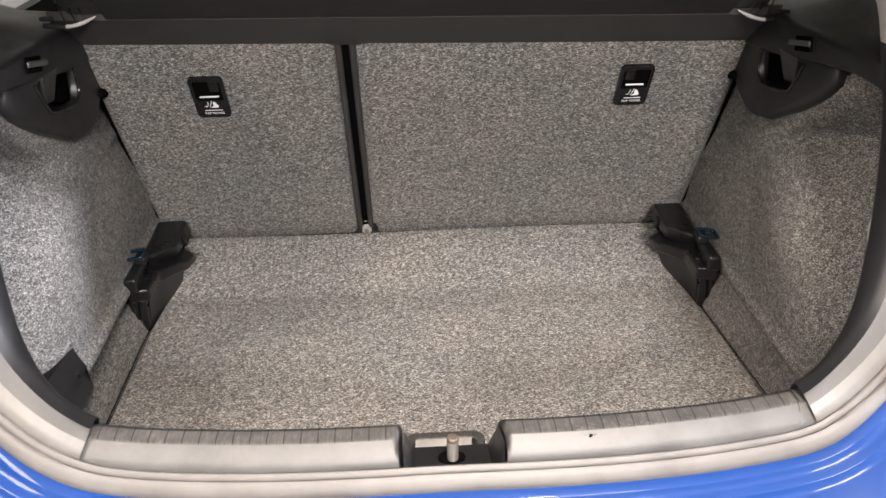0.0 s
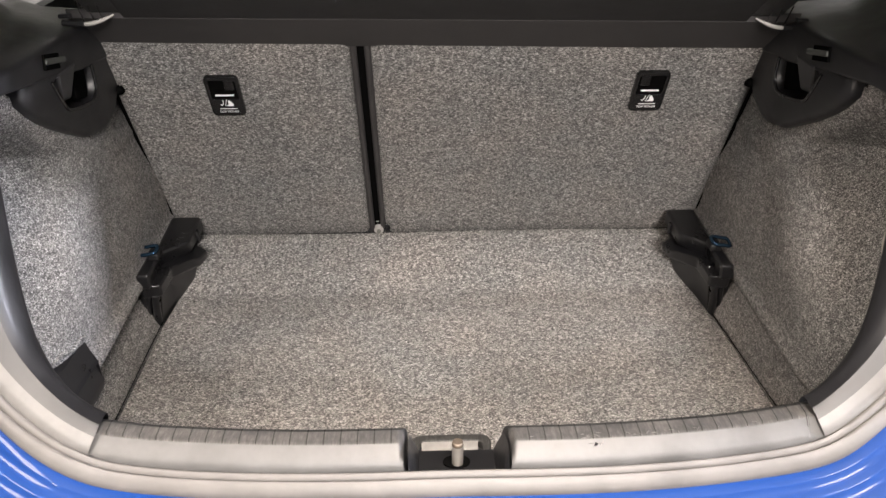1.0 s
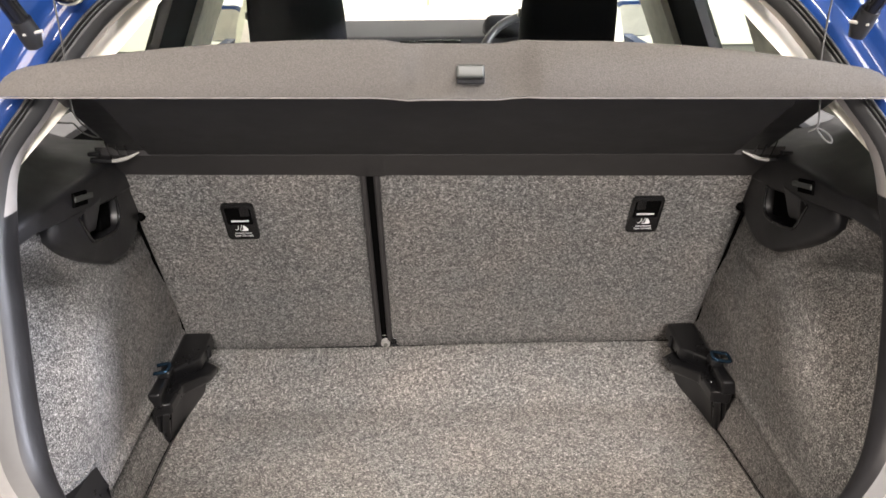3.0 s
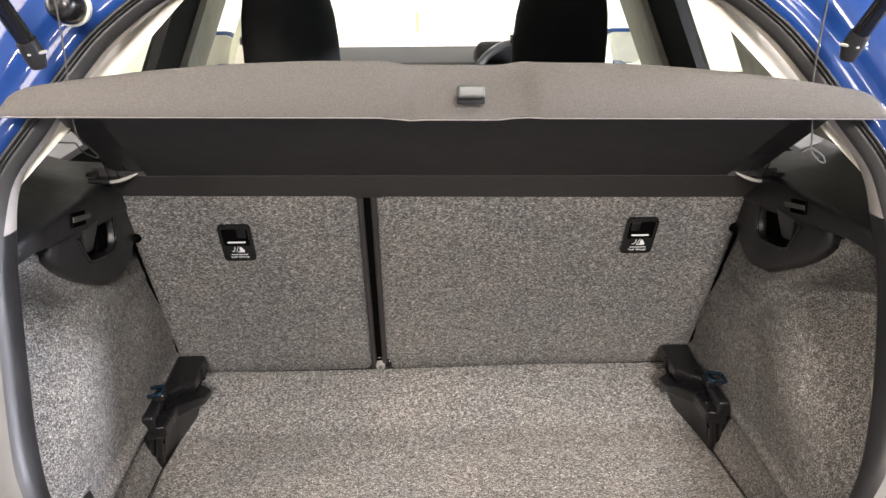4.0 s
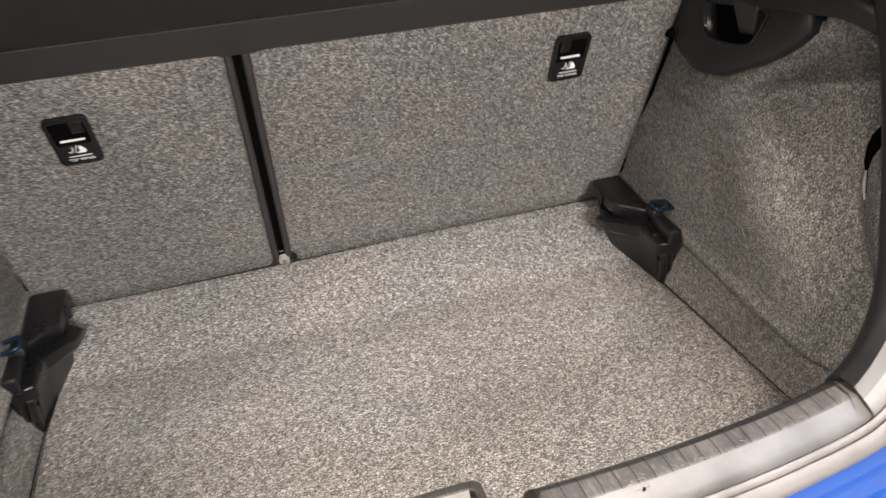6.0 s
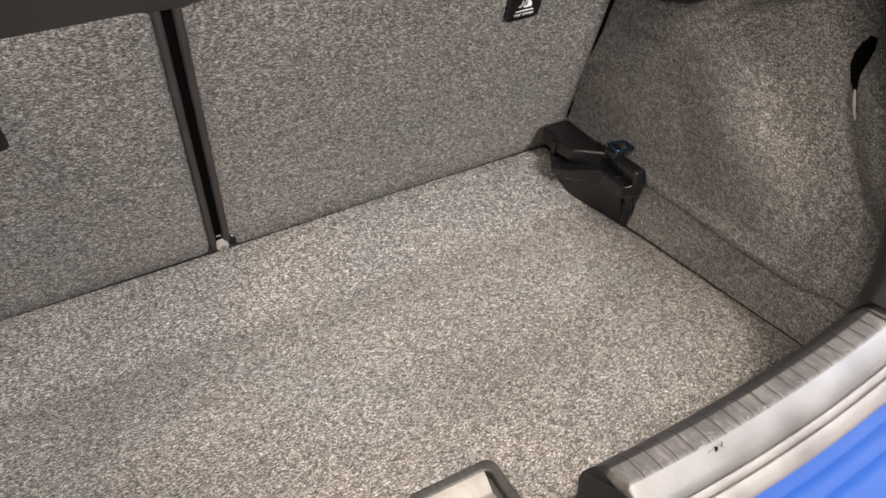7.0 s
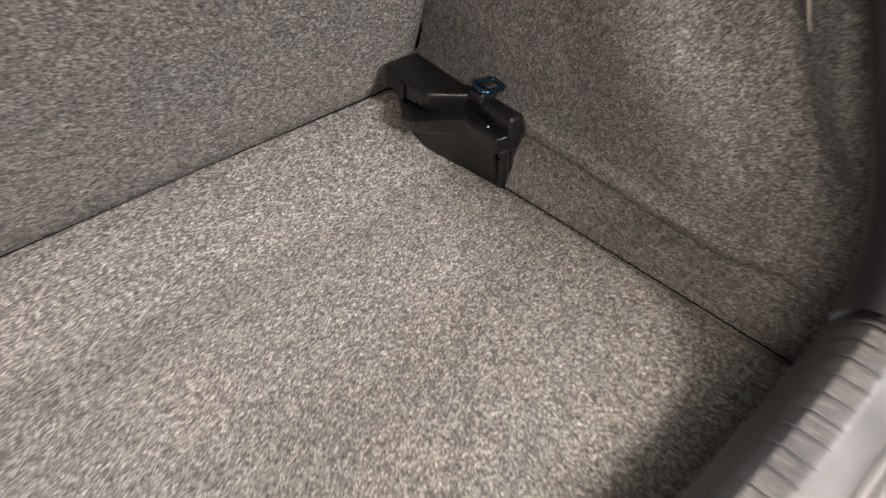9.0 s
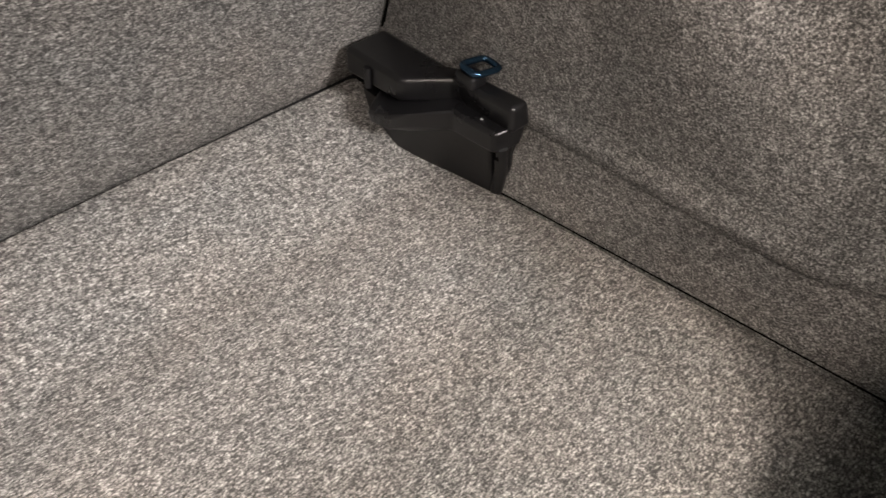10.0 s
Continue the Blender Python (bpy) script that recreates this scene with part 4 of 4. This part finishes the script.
def cover_plate(y0, y1, lows):
    """Long flat strip along the wall foot with a slanting end."""
    rows = []
    for k in range(7):
        u = k / 6
        rows.append([Vector((-(0.505 + x) + CX, mix(y0, y1 + 0.10 * (z - 0.69), u), z + 0.10 * (1 - u) * 0.1)) - cover_base for x, z in lows])
    return loft(rows, False)


part("panel", cover_plate(0.10, 0.258, ((0.012, 0.728), (-0.004, 0.726), (-0.0135, 0.696), (-0.0185, 0.692), (-0.0125, 0.686), (-0.0200, 0.662), (-0.0170, 0.648), (0.012, 0.646))), MOULDED, cover)
end_outline = ((-0.503, 0.2600, 0.724), (-0.488, 0.2570, 0.692), (-0.4855, 0.2530, 0.662), (-0.490, 0.2520, 0.650), (-0.520, 0.2530, 0.652))
part("end_cap", prism([Vector((x + CX, y, z)) - cover_base for x, y, z in end_outline], [Vector((x - 0.001 + CX, y + 0.004, z)) - cover_base for x, y, z in end_outline], 0.001), MOULDED, cover)
part("torn_edge", tube([Vector((-(wall_x(y, z) - 0.001) + CX, y, z)) for y, z in ((0.262, 0.733), (0.245, 0.738), (0.230, 0.733), (0.212, 0.741), (0.195, 0.737), (0.175, 0.744))], [0.002, 0.0035, 0.002, 0.004, 0.002, 0.003], 6), CARPET, left_trim, "ragged pale felt edge")

# ---- car body round and ahead of the boot ----
car = root("car_shell", "metallic blue hatchback body with pale interior trim", "car body", "", "structure")


def pair(name, front, back, nu, nv, mat, label=""):
    for s in (-1, 1):
        f = lambda u, v: (s * front(u, v)[0] + CX, *front(u, v)[1:])
        b = lambda u, v: (s * back(u, v)[0] + CX, *back(u, v)[1:])
        part(name, slab(f, b, nu, nv), mat, car, label)


def quarter(off):
    def f(u, v):
        a = Vector((mix(0.498, 0.300, v), mix(0.215, 0.340, v), mix(1.160, 1.372, v)))
        b = Vector((mix(0.662, 0.560, v), mix(0.905, 1.00, v), mix(1.10, 1.392, v)))
        p = a.lerp(b, u)
        return (p.x + off + 0.045 * math.sin(math.pi * u ** 0.8) * (1 - 0.5 * v), p.y, p.z)
    return f


pair("quarter_trim", quarter(0), quarter(0.012), 16, 10, BEIGE, "beige moulded quarter trim")


def side_sheet(y0, y1, z0, z1, off):
    def f(u, v):
        z = mix(z0, z1, v)
        return (0.700 - 0.38 * max(0, z - 1.0) + off, mix(y0, y1, u) + 0.30 * max(0, z - 1.0), z)
    return f


pair("rear_pane", side_sheet(0.885, 1.135, 0.98, 1.40, 0.01), side_sheet(0.885, 1.135, 0.98, 1.40, 0.014), 2, 4, GLASS, "pale green tinted side window")
pair("front_pane", side_sheet(1.63, 2.35, 0.98, 1.40, 0.01), side_sheet(1.63, 2.35, 0.98, 1.40, 0.014), 2, 4, GLASS, "pale green tinted side window")
pair("door_seal", side_sheet(1.135, 1.37, 0.96, 1.41, -0.012), side_sheet(1.135, 1.37, 0.96, 1.41, 0.02), 2, 4, SEAT, "black window surround")
pair("centre_pillar", side_sheet(1.37, 1.61, 0.90, 1.41, -0.03), side_sheet(1.37, 1.61, 0.90, 1.41, 0.03), 4, 6, BEIGE, "beige pillar trim")
pair("front_pillar", side_sheet(2.30, 2.40, 0.95, 1.40, -0.03), side_sheet(2.30, 2.40, 0.95, 1.40, 0.04), 2, 4, BEIGE, "beige pillar trim")
pair("door_skin", side_sheet(0.66, 3.1, 0.32, 0.98, 0.05), side_sheet(0.66, 3.1, 0.32, 0.98, 0.09), 4, 4, BLUE)
# Unseen black panels added to stop light leaking in at the boot corners.
pair("inner_side", side_sheet(-0.02, 0.80, 0.34, 1.09, -0.05), side_sheet(-0.02, 0.80, 0.34, 1.09, -0.03), 4, 4, SEAT, "added black panel against light leaks")
for o in car.children:
    if "pane" in o.name:
        o.visible_shadow = False
part("roof", slab(lambda u, v: (mix(-0.56, 0.56, v) + CX, mix(0.37, 2.1, u), 1.375 + 0.05 * math.sin(math.pi * u) + 0.02 * math.sin(math.pi * v)), lambda u, v: (mix(-0.60, 0.60, v) + CX, mix(0.36, 2.1, u), 1.395 + 0.055 * math.sin(math.pi * u) + 0.025 * math.sin(math.pi * v)), 12, 8), BEIGE, car, "pale headlining under the roof")
# Plain slab added to keep light from leaking in below.
part("underbody", box((CX, 1.6, 0.32), (1.42, 3.3, 0.05), None, 0.01), SEAT, car)
part("windscreen", slab(lambda u, v: (mix(-0.60, 0.60, v) + CX, mix(2.1, 2.9, u), mix(1.40, 1.0, u)), lambda u, v: (mix(-0.60, 0.60, v) + CX, mix(2.1, 2.9, u), mix(1.405, 1.005, u)), 2, 2), GLASS, car, "clear windscreen").visible_shadow = False

# dashboard and steering wheel
dash = root("dashboard", "black dashboard below the windscreen", "dashboard", "", "", (CX, 2.55, 0.9))
part("top", box((0, 0.08, 0.0), (1.28, 0.55, 0.16), None, 0.05, 4), SEAT, dash)
part("binnacle", box((0.37, -0.10, 0.10), (0.32, 0.16, 0.09), pose(0, 0, 0, -15), 0.035, 4), SEAT, dash)
part("screen", box((0.0, -0.19, 0.02), (0.24, 0.02, 0.10), pose(0, 0, 0, -10), 0.006), SATIN, dash)
wheel = root("steering_wheel", "grey leather steering wheel ahead of the driver's seat", "steering wheel", "", "", (0.372, 2.20, 0.905))
wheel.rotation_euler = (radians(62), 0, 0)
part("rim", tube([(0.183 * math.cos(k * math.tau / 40), 0.183 * math.sin(k * math.tau / 40), 0) for k in range(40)], 0.016, 10, True), plastic("wheel_leather", (0.05, 0.05, 0.05), 0.35), wheel)
part("hub", box((0, -0.01, -0.03), (0.15, 0.13, 0.05), None, 0.03, 3), SEAT, wheel)
for a in (0, 180, 270):
    v = Vector((math.cos(radians(a)), math.sin(radians(a)), 0))
    part("spoke", tube([v * 0.06 + Vector((0, 0, -0.02)), v * 0.18], 0.013, 8), SEAT, wheel)

# front seats


def front_seat(x):
    thing = root("front_seat", "black cloth front seat with tall headrest", "car seat", "front seats", "", (x, 1.60, 0.40))
    part("backrest", box((0, 0.03, 0.36), (0.46, 0.14, 0.62), pose(0, 0, 0, 14), 0.06, 4), SEAT, thing)
    part("seat_cushion", box((0, 0.32, 0.06), (0.48, 0.50, 0.16), None, 0.05, 3), SEAT, thing)
    sec = []
    for z, w, d in ((0.66, 0.20, 0.07), (0.672, 0.25, 0.10), (0.70, 0.262, 0.115), (0.78, 0.256, 0.12), (0.84, 0.244, 0.115), (0.885, 0.226, 0.10), (0.91, 0.19, 0.07), (0.918, 0.12, 0.03)):
        sec.append([Vector((px, py - 0.07 - (z - 0.66) * 0.18, z)) for px, py in rounded(w, d, d * 0.42)])
    rest = part("headrest", loft(sec, True, True), SEAT, thing, "black cloth headrest")
    part("release_button", tube([(-0.128, -0.085, 0.775), (-0.136, -0.085, 0.775)], 0.011, 16), STEEL, rest, "silver round button")
    for s in (-1, 1):
        part("post", tube([(s * 0.06, -0.03, 0.60), (s * 0.06, -0.065, 0.69)], 0.006, 10), STEEL, thing)
    return thing


first_seat = front_seat(0.370)
second_seat = front_seat(-0.362)

# door mirrors seen through the side windows
for s in (-1, 1):
    mirror = root("door_mirror", "blue door mirror housing outside the side window", "door mirror", "door mirrors", "", (s * 0.80 + CX, 2.42, 1.03))
    sec = []
    for k, (w, h) in enumerate(((0.15, 0.10), (0.19, 0.135), (0.18, 0.13), (0.12, 0.09), (0.05, 0.04))):
        sec.append([Vector((px, 0.03 * k, py)) for px, py in rounded(w, h, h * 0.4)])
    part("housing", loft(sec, True, True), BLUE, mirror)
    part("mirror_glass", plate(rounded(0.165, 0.115, 0.04), 0.0, 0.004, pose(0, -0.006, 0, 90)), STEEL, mirror, "reflecting mirror glass")
    part("mirror_arm", tube([(-s * 0.06, 0.02, -0.03), (-s * 0.13, 0.03, -0.05)], 0.016, 8), SEAT, mirror)

# plinth and a thin ochre wall mark far ahead
tagged(part("wall_base", box((0, 7.93, 0.19), (11.9, 0.14, 0.36), None, 0.01), plain("cream_paint", (0.66, 0.64, 0.56), 0.7, 0, 3, 0.03)), "low cream wall base along the showroom wall", "wall base", "", "structure")
tagged(part("wall_mark", box((0.04, 7.98, 0.56), (0.02, 0.03, 0.22), None, 0.004), plain("ochre_paint", (0.6, 0.42, 0.2), 0.7)), "thin ochre upright mark on the white wall", "batten", "", "structure")

# ---- tailgate parts at the top corners of the opening ----
for s in (-1, 1):
    strut = root("gas_strut", "dark grey gas strut holding the tailgate", "gas strut", "gas struts", "", (s * 0.420 + CX, 0.198, 1.325))
    top_end = Vector((s * 0.05, -0.30, 0.42))
    part("tube", tube([Vector((s * 0.002, -0.01, 0.014)), top_end * 0.55], 0.0088, 14), SATIN, strut)
    part("rod", tube([top_end * 0.55, top_end], 0.005, 10), STEEL, strut)
    part("ball_socket", tube([Vector((0, 0.0, -0.012)), Vector((0, -0.004, 0.0)), Vector((s * 0.002, -0.012, 0.016))], [0.008, 0.0110, 0.0100], 14), BLACK, strut)
    part("clip", tube([Vector((-0.014, -0.006, 0.004)), Vector((0, -0.016, 0.002)), Vector((0.014, -0.006, 0.004))], 0.0018, 6), STEEL, strut)
buffer_at = Vector((-0.395, 0.25, 1.367))
stopper = root("tailgate_buffer", "black rubber tailgate buffer in a pale ring", "buffer", "", "", buffer_at)
part("seat_ring", tube([(0, 0.004, 0), (0, -0.004, 0)], 0.0205, 20), BEIGE, stopper)
part("knob", tube([(0, -0.004, 0), (0, -0.016, 0.002), (0, -0.026, 0.004), (0, -0.031, 0.005)], [0.0185, 0.0180, 0.015, 0.006], 18), SATIN, stopper)
gate = root("tailgate", "raised blue tailgate with black inner trim", "tailgate", "", "", (CX, 0.33, 1.44))
GATE = pose(0, 0, 0, -40)


def gate_piece(name, x0, x1, u0, u1, mat, z0, z1, label=""):
    def f(z):
        return lambda u, v: GATE @ Vector((mix(x0, x1, v) * mix(0.92, 1.0, mix(u0, u1, u)), -1.10 * mix(u0, u1, u), z + (0.03 * math.sin(math.pi * (mix(x0, x1, v) + 0.6) / 1.2) if z > 0 else 0)))
    return part(name, slab(f(z0), f(z1), 6, 6), mat, gate, label)


for x0, x1, u0, u1 in ((-0.58, -0.47, 0.0, 1.0), (0.47, 0.58, 0.0, 1.0), (-0.47, 0.47, 0.0, 0.09), (-0.47, 0.47, 0.62, 1.0)):
    gate_piece("inner_trim", x0, x1, u0, u1, BLACK, -0.03, 0.008)
    gate_piece("outer_skin", x0, x1, u0, u1, BLUE, 0.009, 0.04)
gate_piece("rear_window", -0.475, 0.475, 0.085, 0.625, GLASS, 0.010, 0.014, "tinted rear window").visible_shadow = False
